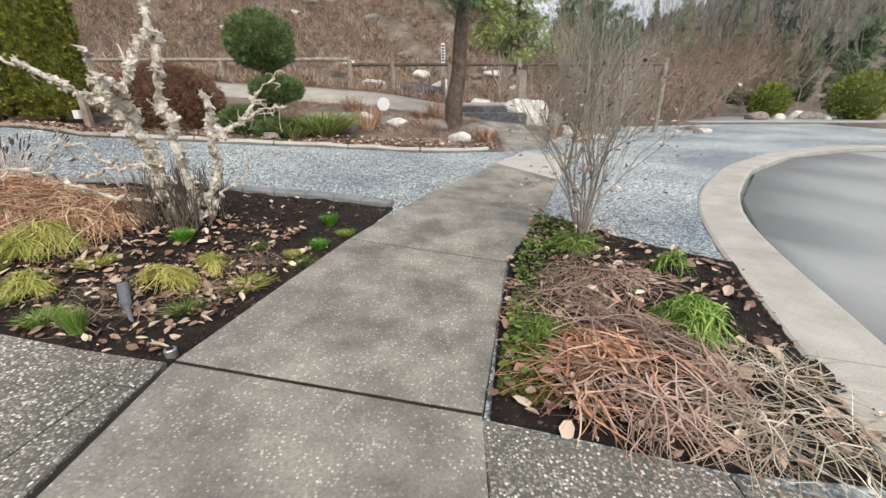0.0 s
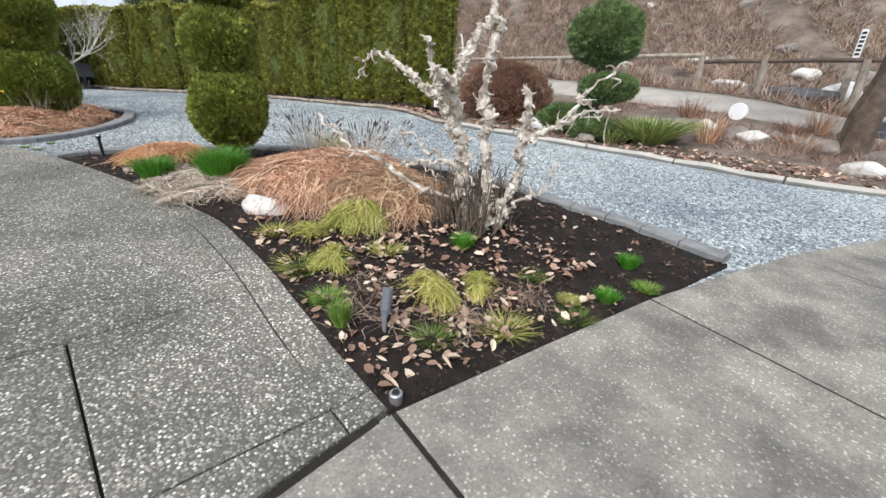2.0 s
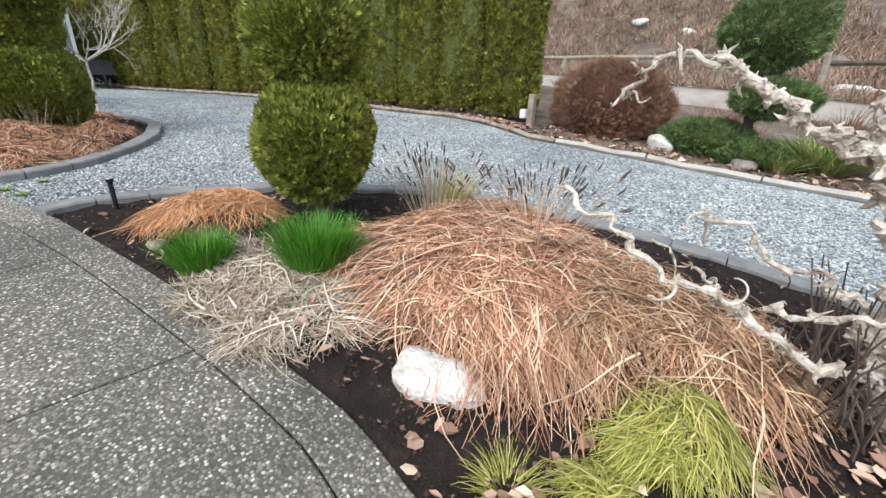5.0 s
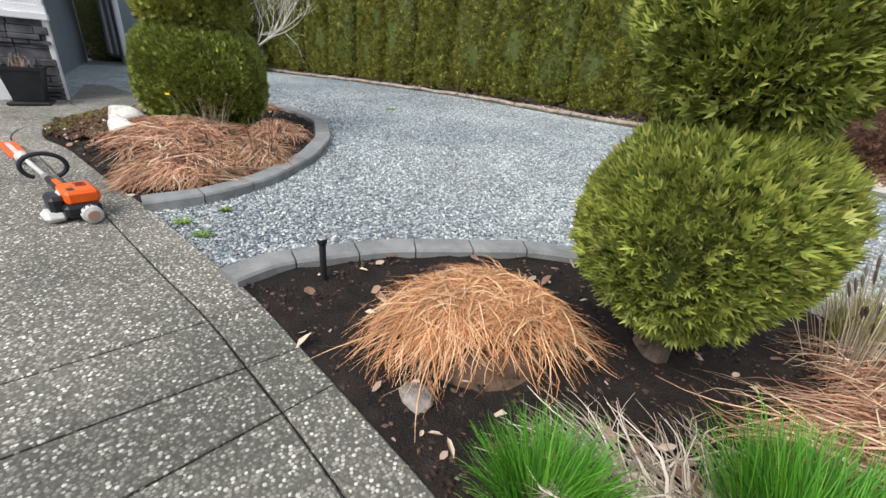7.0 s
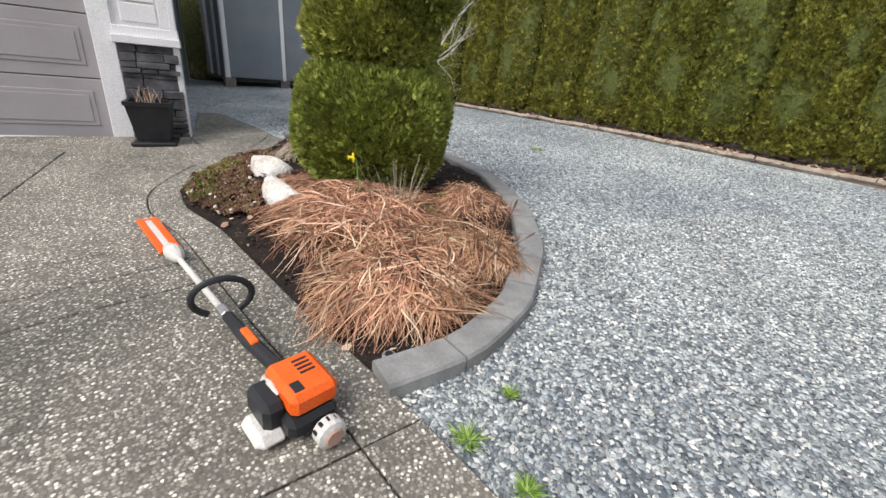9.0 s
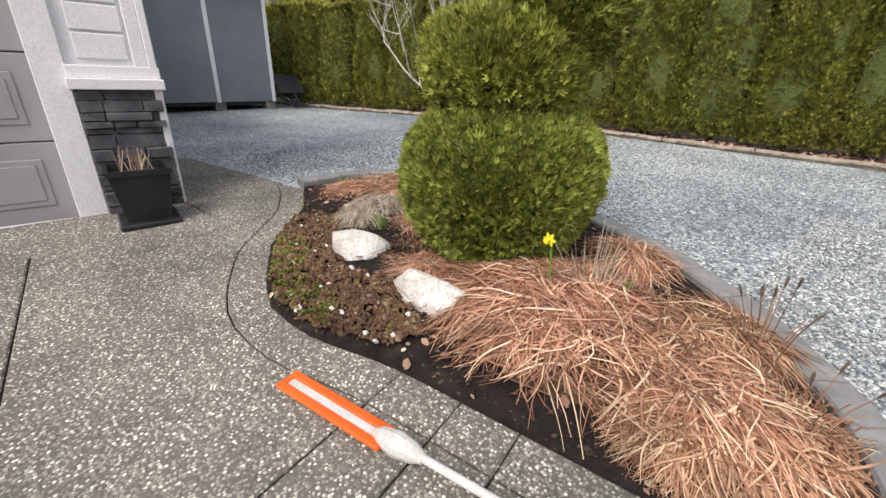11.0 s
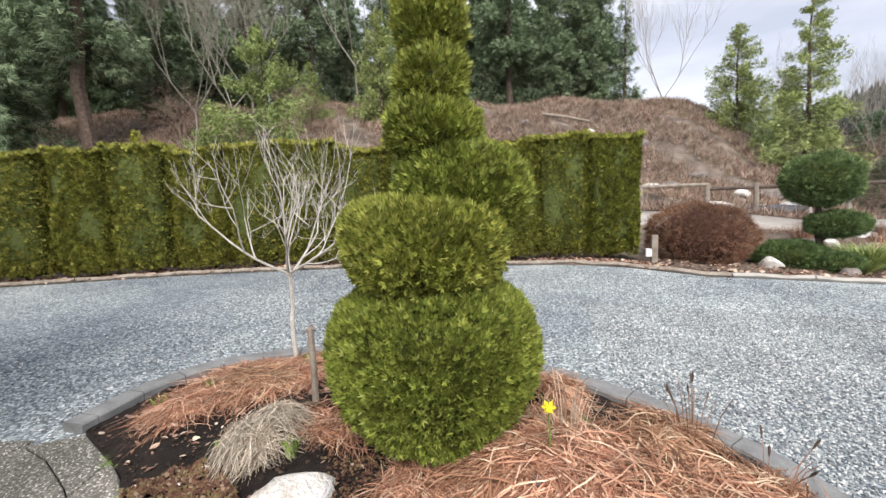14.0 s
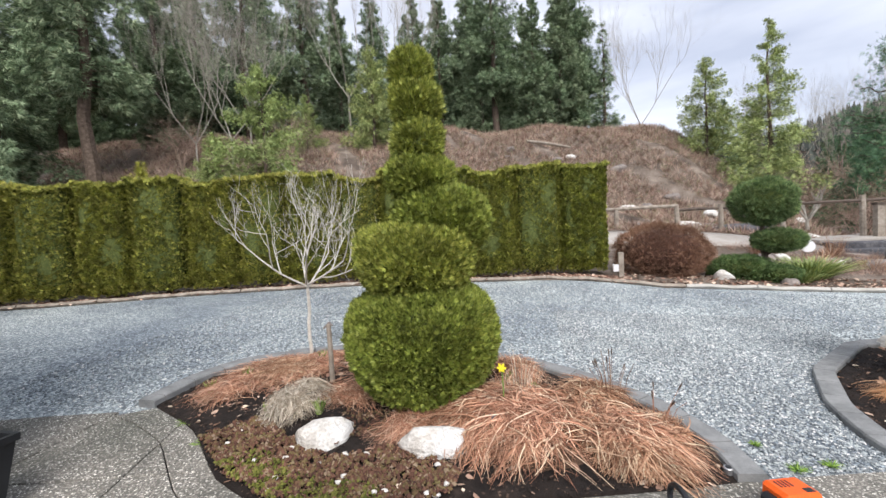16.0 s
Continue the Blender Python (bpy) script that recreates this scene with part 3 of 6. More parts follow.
def slab_cell(poly, material, parent, name, top=0.0, thick=.1, inset=.0035, hf=None):
    """One slab with chamfered edges, over a polygon."""
    bm = bmesh.new()
    f = bm.faces.new([bm.verts.new((x, y, 0)) for x, y in poly])
    bm.normal_update()
    bmesh.ops.inset_individual(bm, faces=[f], thickness=inset, use_even_offset=True)
    bm.normal_update()
    f0 = [q for q in bm.faces if q is not f]
    outer = [v for v in bm.verts if v not in f.verts]
    bmesh.ops.delete(bm, geom=f0, context="FACES")
    for v in [v for v in bm.verts if v not in f.verts]:
        bm.verts.remove(v)
    r = bmesh.ops.inset_individual(bm, faces=[f], thickness=.006, use_even_offset=True)
    rim = {v for q in r["faces"] for v in q.verts} - set(f.verts)
    low = bmesh.ops.extrude_edge_only(bm, edges=[e for e in bm.edges if len(e.link_faces) == 1])["geom"]
    low = {v for v in low if isinstance(v, bmesh.types.BMVert)}
    for v in bm.verts:
        v.co.z = (hf or h)(v.co.x, v.co.y) + top - (thick if v in low else (.005 if v in rim else 0))
    bmesh.ops.recalc_face_normals(bm, faces=bm.faces[:])
    bm.faces.ensure_lookup_table()
    return part(name, bm, material, parent)


def cut_cells(poly, cuts):
    """Splits a polygon along lines; each cut is two points and a test of the cell's middle that says which cells it goes through."""
    bm = bmesh.new()
    bm.faces.new([bm.verts.new((x, y, 0)) for x, y in poly])
    for (x0, y0), (x1, y1), through_cell in cuts:
        fs = [f for f in bm.faces if through_cell(f.calc_center_median().x, f.calc_center_median().y)]
        geom = fs + list({e for f in fs for e in f.edges}) + list({v for f in fs for v in f.verts})
        bmesh.ops.bisect_plane(bm, geom=geom, dist=.002, plane_co=(x0, y0, 0), plane_no=(y1 - y0, x0 - x1, 0))
    cells = []
    for f in bm.faces:
        p = [(v.co.x, v.co.y) for v in f.verts]
        if f.calc_area() > .004:
            cells.append(p if f.normal.z > 0 else p[::-1])
    bm.free()
    return cells


def build_drive():
    drive = tagged(new("driveway", None), kind="structure")
    edge = [(x, y) for x, y in DRIVE_EDGE if x > -10.75]
    E = smooth_path(edge, .12)
    tan = unit(np.gradient(E, axis=0))
    inner = E - np.stack([-tan[:, 1], tan[:, 0]], 1) * np.interp(E[:, 0], [-10, -6, -5, -1], [.19, .2, .17, .16])[:, None]
    inner[0], inner[-1] = (-10.95, .9), (-1.2, inner[-1][1])
    # cross joints: where they cross y = 1, and their slant
    cross = [(-7.84, -.28), (-8.08, -.28), (-8.36, -.28), (-6.62, -.15), (-5.52, -.12), (-5.21, -.1), (-4.95, -.2), (-3.85, .02), (-2.83, .12), (-2.55, .12), (-2.28, .12), (-1.37, .14)]
    lines = [((x, 1.0), (x + k, 2.0), lambda a, b: True) for x, k in cross]
    arc = [((-10.54, -.97), (-9.29, .237), lambda a, b: a < -8.2), ((-10.95, .11), (-9.72, .46), lambda a, b: a < -9.3 and b > a + 9.55),
           ((-10.32, .845), (-9.99, -.27), lambda a, b: a < -9.5 and b > a + 9.55)]
    slow = [((-9, y), (-1, y + .0), lambda a, b: a > -8.2 or b < -.4) for y in (-.75, -2.2, -3.7)] + [((-2.3, .76), (-1.4, .7), lambda a, b: -2.3 < a < -1.35 and b > -.7)]
    for p in cut_cells([(-10.95, -5.5), (-1.2, -5.5)] + [tuple(q) for q in inner[::-1]], lines + arc + slow):
        slab_cell(p, M["agg"], drive, "slab", 0, .1, .0045)
    for p in cut_cells([tuple(q) for q in inner] + [tuple(q) for q in E[::-1]], lines + arc):
        slab_cell(p, M["agg"], drive, "slab", 0, .1, .0025)
    slab_cell([(-12.6, .14), (-10.96, .14), (-10.96, .96), (-11.45, .82), (-12.6, .43)], M["agg"], drive, "slab")
    for a, b in ((.12, .9), (.9, 1.62)):
        ye = lambda x: 1.17 + (x - .14) * (-.27)
        slab_cell([(a, ye(a) - .35), (b, ye(b) - .35), (b, ye(b)), (a, ye(a))], M["agg"], drive, "slab")
        for u, w in ((-.4, None), (-2, -.4), (-3.6, -2)):
            slab_cell([(a, u), (b, u), (b, ye(b) - .35 if w is None else w), (a, ye(a) - .35 if w is None else w)], M["agg"], drive, "slab")
    # joint bed under the slabs
    s = patch("joint_bed", [(-11, -5.5), (1.6, -5.5), (1.6, .8), (.12, 1.1), (.44, 2.66), (.88, 3.97), (1.4, 5.2), (2.15, 6.85), (1.45, 7.3), (.52, 5.8), (-.18, 4.4), (-.72, 3.0), (-1.13, 1.4), (-1.2, 1.4)] + [(x, y - .06) for x, y in DRIVE_EDGE[::-1] if x > -10.6] + [(-11, .5)], .6,
              lambda x, y: H(x, y) - .017, M["joint"], 0)
    walk_ = tagged(new("sidewalk", None), kind="structure")
    L = [(-1.0, -5.3), (-1.05, -3.6), (-1.1, -1.95), (-1.16, -.2), (-1.165, 1.45), (-.755, 3.0), (-.2, 4.42), (.8, 6.26), (1.45, 7.4)]
    R = [(.1, -5.2), (.09, -3.6), (.085, -2.0), (.08, -.45), (.14, 1.18), (.45, 2.63), (.98, 3.88), (1.52, 5.3), (2.2, 6.9)]
    for i in range(1, len(L) - 1):
        l, r = Vector((*L[i], h(*L[i]))), Vector((*R[i], h(*R[i])))
        e = (r - l).normalized()
        n = Vector((-e.y, e.x, 0)) * .026
        bm = bmesh.new()
        bm.faces.new([bm.verts.new(q + Vector((0, 0, .003))) for q in (l + e * .01 - n, r - e * .01 - n, r - e * .01 + n, l + e * .01 + n)])
        part("joint_filler", bm, M["joint"], walk_)
    for i in range(len(L) - 1):
        l1, l2, r1, r2 = L[i], L[i + 1], R[i], R[i + 1]
        slab_cell([l1, r1, tuple((np.array(r1) + r2) / 2), r2, l2, tuple((np.array(l1) + l2) / 2)], M["concrete_pale"] if i == len(L) - 2 else M["concrete"], walk_, "slab", .012, .1, .010)


build_drive()


def build_road():
    inner = [(1.5, -6), (1.6, -2), (1.7, .3), (2.04, 1.56), (2.23, 2.1), (2.48, 2.7), (3.2, 3.96), (3.83, 5.05), (5.4, 7.0), (7.2, 8.4), (9.1, 9.15), (14, 9.8), (30, 10)]
    s = patch("road", inner + [(30, -12), (1.5, -12)], 1.5, lambda x, y: H(x, y) - .045, M["asphalt"], 0.1)
    mid = [(1.28, -6), (1.38, -2), (1.48, .3), (1.72, 1.2), (1.93, 1.72), (2.12, 2.35), (2.4, 3.0), (3.0, 4.3), (3.6, 5.2), (5.2, 7.2), (7.2, 8.7), (9.3, 9.6), (14, 10.2)]
    curb_run("road_curb", mid, .42, 1.5, .012, M["curb_road"], parent_label="pale rolled concrete road curb with wide gutter", gap=.004)
    s = patch("far_road", [(11, 19.0), (60, 16), (60, 24), (30, 27), (16, 24)], 3, lambda x, y: G(x, y) + .06, M["asphalt"], 0.1)
    patch("sandy_path", [(-14, 12.0), (-8, 11.6), (-3, 11.3), (0, 11.2), (3, 11.8), (3, 13.2), (0, 13.1), (-8, 13.2), (-14, 13.4)], .5, lambda x, y: G(x, y) + .02, M["path"], .1)


build_road()

# timber edging of the gravel
def build_edging():
    e = thing("gravel_edging", (0, 0, 0), "low weathered timber edging along the gravel", "edging")
    xs = np.linspace(-22, .8, 20)
    for a, b in zip(xs[:-1], xs[1:]):
        s = Soup()
        n = 4
        P = np.array([(x, edge_y(x) + .03, h(x, edge_y(x)) + .02 + .012 * math.sin(x * 9)) for x in np.linspace(a + .01, b - .01, n)])
        tube(s, P, .045, 5)
        s.make("timber", M["wood_old"] if a < -5.9 else M["curb_road"], e)


build_edging()


# ---- house corner and shed ----
def build_house():
    z = .44
    X = -10.95
    tagged(new("house", None), "", "")
    hs = bpy.data.objects["house"]
    tagged(hs, "house corner with taupe garage door, white trim and dark ledge stone", "house")
    # upper walls around the door opening and the side wall
    boxed("wall", (X - .25, -.36, z - .2), (X, .1, 3.1), M["white"], hs)
    boxed("wall", (X - .25, -4.0, z + 2.15), (X, -.36, 3.1), M["white"], hs, "white wall over the garage door")
    boxed("wall", (X - .25, -6.0, z - .3), (X, -4.0, 3.1), M["white"], hs)
    boxed("wall", (X - 7, -.42, z - .3), (X - .25, -.27, 3.1), M["shed"], hs, "grey side wall")
    boxed("wall", (X - 7.25, -6.0, z - .3), (X - 7, -.27, 3.1), M["white"], hs)
    boxed("wall", (X - 7, -6.0, z - .3), (X - .25, -5.8, 3.1), M["white"], hs)
    boxed("roof", (X - 7.6, -6.4, 3.1), (X + .06, .25, 3.25), M["shed"], hs, "dark flat roof edge")
    boxed("door_trim", (X - .08, -.52, z - .06), (X + .035, -.35, z + 2.32), M["white"], hs, "white garage door trim")
    boxed("door_trim", (X - .08, -4.12, z - .06), (X + .035, -4.0, z + 2.32), M["white"], hs, "white garage door trim")
    boxed("door_trim", (X - .08, -4.0, z + 2.13), (X + .035, -.52, z + 2.3), M["white"], hs, "white garage door trim")
    boxed("corner_board", (X - .06, .1, z + .02), (X + .05, .15, 3.05), M["white"], hs, "white corner board")
    boxed("corner_board", (X - .02, .02, z + .93), (X + .045, .1, 3.05), M["white"], hs, "white corner board")
    # ledge cap over the stone
    boxed("sill", (X - .02, -.37, z + .87), (X + .1, .17, z + .94), M["white"], hs, "white sill above the stone")
    boxed("sill", (X - .02, -.36, z + .94), (X + .05, .16, z + 1.02), M["white"], hs, "white sill above the stone")
    r = np.random.default_rng(3)
    for i in range(9):
        boxed("siding_board", (X - .01, -.28, z + 1.06 + i * .17), (X + .022, -.0, z + 1.215 + i * .17), M["white"], hs, "", .006)
    door = thing("garage_door", (0, 0, 0), "", "")
    door.parent = hs
    tagged(door, "closed taupe sectional garage door with raised panels")
    for i in range(4):
        zz = z - .02 + i * .55
        d = bmesh.new()
        box(d, (X - .12, -4.0, zz + .004), (X - .07, -.52, zz + .546), .006)
        for k in range(2):
            y1 = -.62 - k * 1.68
            box(d, (X - .075, y1 - 1.58, zz + .11), (X - .062, y1, zz + .44), .008)
            box(d, (X - .065, y1 - 1.54, zz + .15), (X - .056, y1 - .04, zz + .4), .006)
        part("door_panel", d, M["garage"], door)
    boxed("door_seal", (X - .11, -4.0, z - .04), (X - .06, -.52, z - .016), M["white"], door, "pale bottom seal")
    # ledge stones
    zz, top = z - .04, z + .87
    while zz < top - .02:
        hh = min(r.choice([.045, .06, .08, .1]), top - zz)
        y = -.35
        while y < .12:
            w = min(r.uniform(.12, .3), .135 - y)
            if .135 - y - w < .06:
                w = .135 - y
            bm = box(bmesh.new(), (X - .02, y + .003, zz + .003), (X + r.uniform(.04, .085), y + w - .003, zz + hh - .002), .006)
            for v in bm.verts:
                v.co.x += r.normal(0, .004)
                v.co.z += r.normal(0, .002)
            part("stone", bm, M["stone_dark"], hs)
            y += w
        zz += hh


build_house()


def build_planter():
    p = thing("planter", (-10.6, -.13, h(-10.6, -.13)), "tapered square black planter holding dry stalks", "planter")
    bm = bmesh.new()
    for (z0, s0), (z1, s1) in (((.035, .125), (.36, .17)),):
        vs = [[bm.verts.new((a * s, b * s, z)) for a, b in ((-1, -1), (1, -1), (1, 1), (-1, 1))] for z, s in ((z0, s0), (z1, s1), (z1, s1 + .012), (z1 + .035, s1 + .014), (z1 + .035, s1 - .01), (z1 - .02, s1 - .015))]
        for a, b in zip(vs[:-1], vs[1:]):
            for i in range(4):
                bm.faces.new((a[i], a[(i + 1) % 4], b[(i + 1) % 4], b[i]))
        bm.faces.new(vs[0][::-1])
        bm.faces.new(vs[-1])
    part("pot", bm, M["black"], p)
    part("saucer", box(box(bmesh.new(), (-.18, -.18, 0), (.18, .18, .035), .01), (-.15, -.15, .02), (.15, .15, .04)), M["black"], p)
    s = Soup()
    for i in range(26):
        a = rng.uniform(0, 6.3)
        b = np.array([rng.uniform(-.1, .1), rng.uniform(-.1, .1), .33])
        tube(s, [b, b + [.02 * math.cos(a), .02 * math.sin(a), .08], b + [.05 * math.cos(a), .05 * math.sin(a), rng.uniform(.12, .2)]], [.004, .003, .002], 4)
    s.make("stalks", M["leaf"], p, "dry brown stalks")


build_planter()


def build_shed():
    z = .66
    A, D = np.array([-16.75, .55]), np.array([-17.3, 3.05])
    ax = unit(D - A)
    ang = math.atan2(ax[1], ax[0])
    sh = thing("shed", (A[0], A[1], z), "slate grey garden shed with white battens on blocks", "shed")
    sh.rotation_euler = (0, 0, ang)
    L, W, HH = float(np.linalg.norm(D - A)), 2.4, 2.5
    # length along x, depth along +y (away from the yard)
    boxed("wall", (0, 0, .16), (L, .06, HH), M["shed"], sh)
    boxed("wall", (0, W - .06, .16), (L, W, HH), M["shed"], sh)
    boxed("wall", (0, .06, .16), (.06, W - .06, HH), M["shed"], sh)
    boxed("wall", (L - .06, .06, .16), (L, W - .06, HH), M["shed"], sh)
    boxed("roof", (-.15, -.2, HH), (L + .15, W + .2, HH + .1), M["white"], sh, "flat roof with white fascia")
    for x in (0.0, L / 2 - .04, L - .08):
        boxed("batten", (x, -.02, .15), (x + .08, .001, HH - .002), M["white"], sh, "white batten")
    for y in (.0, .55, .68, 1.3, 1.42):
        boxed("batten", (-.02, y, .15), (.001, y + .07, HH - .002), M["white"], sh, "white batten")
    for x in (.05, L / 2, L - .15):
        boxed("foot", (x - .08, .02, -.05), (x + .14, .25, .15), M["rock"], sh, "grey concrete block")
    boxed("floor_frame", (0.02, .08, .08), (L - .02, W - .08, .158), M["black"], sh, "dark floor frame")
    for y in (.6, 1.32):
        for zz in (.5, 1.4, 2.1):
            boxed("hinge", (-.035, y, zz), (-.018, y + .12, zz + .03), M["steel"], sh, "steel hinge")


build_shed()


# ---- thuja hedge and clipped thujas ----
def hedge_tree(seed, wide, deep, tall, n):
    r = np.random.default_rng(seed)
    t = thing("hedge_tree", (0, 0, 0), "clipped dense green thuja in a tall boundary hedge", "hedge", "thuja hedge")
    s = Soup()
    for k in range(2):
        x = r.uniform(-.12, .12)
        tube(s, [(x, 0, -.1), (x + .02, .02, .3), (x * .5, 0, 1.0)], [.035, .03, .02], 6)
    s.make("trunk", M["bark"], t, "thin brown trunk")
    # added solid block; its dark colour gives the shaded depth between sprays
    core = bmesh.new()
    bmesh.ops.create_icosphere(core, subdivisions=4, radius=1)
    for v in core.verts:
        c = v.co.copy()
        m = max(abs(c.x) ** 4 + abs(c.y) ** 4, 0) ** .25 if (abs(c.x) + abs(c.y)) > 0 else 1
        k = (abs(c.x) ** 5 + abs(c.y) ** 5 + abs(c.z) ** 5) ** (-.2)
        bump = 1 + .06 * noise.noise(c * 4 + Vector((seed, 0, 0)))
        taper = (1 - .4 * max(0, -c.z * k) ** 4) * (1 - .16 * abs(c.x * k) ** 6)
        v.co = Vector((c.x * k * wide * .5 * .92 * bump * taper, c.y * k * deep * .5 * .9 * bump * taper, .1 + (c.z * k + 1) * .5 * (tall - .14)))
    part("core", core, M["thuja_shade_core"], t, "solid core, dark colour standing in for inner shade", True)
    m = n
    u = r.uniform(-1, 1, (m, 2))
    face = r.choice([0, 1, 2, 3, 4], m, p=[.46, .2, .05, .05, .24])
    P, N = np.zeros((m, 3)), np.zeros((m, 3))
    for i, (nx, ny) in enumerate(((0, -1), (0, 1), (-1, 0), (1, 0))):
        k = face == i
        if nx == 0:
            P[k, 0], P[k, 1] = u[k, 0] * wide / 2, ny * deep / 2
        else:
            P[k, 0], P[k, 1] = nx * wide * .46, u[k, 0] * deep * .22
        P[k, 2] = .07 + (u[k, 1] + 1) / 2 * (tall - .09)
        N[k] = (nx, ny, 0)
    k = face == 4
    P[k, 0], P[k, 1], P[k, 2] = u[k, 0] * wide / 2, u[k, 1] * deep / 2, tall
    N[k] = (0, 0, 1)
    round_ = (1 - .13 * np.clip(np.abs(P[:, 0]) / (wide / 2), 0, 1) ** 6)
    P[:, 1] *= round_
    wob = .05 * np.sin(P[:, 2] * 4 + seed) * np.cos(P[:, 0] * 6 + seed * 2) + r.normal(0, .015, m)
    wob += .03 * np.sin(P[:, 0] * 23 + 2 * np.sin(P[:, 2] * 13)) * np.sin(P[:, 2] * 21 + P[:, 1] * 19 + seed)
    wob -= .24 * np.clip(np.abs(P[:, 0]) / (wide / 2), 0, 1) ** 7 * (N[:, 1] != 0)
    wob -= .10 * np.clip((.55 - P[:, 2]) / .55, 0, 1) ** 1.5
    P += N * wob[:, None] - N * .05
    low = P[:, 2] < .3
    P[low, 2] += r.uniform(0, .12, low.sum())
    s = Soup()
    sprays(s, P, N, .062, .8, r, .5)
    s.make("foliage", M["hedge_leaf"], t, "green scale leaf sprays")
    return t


def build_hedge():
    kinds = [hedge_tree(i + 3, 1.0, .8, 2.3, 21000) for i in range(3)]
    xs, x = [], -6.82
    while x > -21.5:
        xs.append(x)
        x -= .98 * math.cos(math.atan(.34))
    for i, x in enumerate(xs):
        y = float(hedge_y(x)) - .1 + .035 * math.sin(i * 2.7)
        ang = math.atan((hedge_y(x + .3) - hedge_y(x - .3)) / .6)
        z = h(x, y)
        m = pose(x, y, z - .02, 0, 0, math.degrees(ang) + (180 if i % 2 else 0)) @ Matrix.Diagonal((1, 1, 1 + .02 * math.sin(i * 2.3), 1))
        if i < 3:
            kinds[i].matrix_basis = m
        else:
            o = copy_thing(kinds[i % 3], m)


build_hedge()


def ball_surface(r, n, c, rad, flat=1.0):
    d = unit(r.normal(0, 1, (n, 3)))
    return np.array(c) + d * np.array([rad, rad, rad * flat]), d


def topiary(name, x, y, z, balls, label, seed, lean=(0, 0), square=3.2):
    """A thuja clipped in stacked rounded tiers; balls: height, half width, half height."""
    r = np.random.default_rng(seed)
    t = thing(name, (x, y, z), label, "topiary")
    s = Soup()
    top = balls[-1][0]
    tube(s, [(0, 0, -.12), (.01, .01, .2), (lean[0] * .5, lean[1] * .5, top * .5), (lean[0], lean[1], top)], [.06, .05, .035, .01], 8)
    s.make("trunk", M["bark"], t, "brown trunk")
    for i, (zc, rw, rh, dx, dy) in enumerate(balls):
        # core: solid ball whose dark colour paints the shade behind the sprays
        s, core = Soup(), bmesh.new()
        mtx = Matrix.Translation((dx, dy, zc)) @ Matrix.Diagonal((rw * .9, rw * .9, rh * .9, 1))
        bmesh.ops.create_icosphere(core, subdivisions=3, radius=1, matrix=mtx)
        n = int(21000 * (rw * 2 * (rw + rh)) / .6)
        d = unit(r.normal(0, 1, (n, 3)))
        ro = np.hypot(d[:, 0], d[:, 1])
        q = d / ((ro ** square + np.abs(d[:, 2]) ** square) ** (1 / square))[:, None]
        pinch = 1 - .16 * np.clip(-q[:, 2], 0, 1) ** 1.5
        P = np.array([dx, dy, zc]) + q * np.array([rw, rw, rh]) * np.stack([pinch, pinch, np.ones(n)], 1)
        lump = np.sin(P[:, 0] * 34 + 2 * np.sin(P[:, 2] * 21)) * np.sin(P[:, 1] * 31 + seed) * np.cos(P[:, 2] * 29 + np.sin(P[:, 0] * 17))
        P += d * (.011 * lump + .016 * np.sin(P[:, 2] * 9 + P[:, 0] * 7) - .022 + r.normal(0, .012, n))[:, None]
        sprays(s, P, d, .041, .8, r, .5)
        tier = s.make("tier", M["thuja"], t, "olive green scale leaf sprays")
        part("core", core, M["thuja_shade_core"], tier, "solid core, dark colour standing in for inner shade", True)
    return t


topiary("thuja_topiary", -4.6, 2.45, bed1_z(np.array([-4.6]), np.array([2.45]))[0], [(.49, .34, .34, 0, 0), (1.07, .32, .27, .02, 0), (1.54, .25, .23, .02, .02), (1.92, .17, .18, 0, 0)],
        "stacked ball thuja in olive green above dry grass mounds", 5, square=2.3)
topiary("thuja_topiary", -8.7, 1.45, bed2_z(np.array([-8.7]), np.array([1.4]))[0],
        [(.405, .54, .43, 0, 0), (1.0, .435, .28, -.02, .0), (1.27, .36, .26, .15, .13), (1.6, .25, .16, .04, .06), (1.86, .19, .17, .03, .05), (2.13, .18, .17, .02, .05), (2.38, .15, .16, .01, .05)],
        "tall spiralled thuja of stacked olive green tiers", 9)


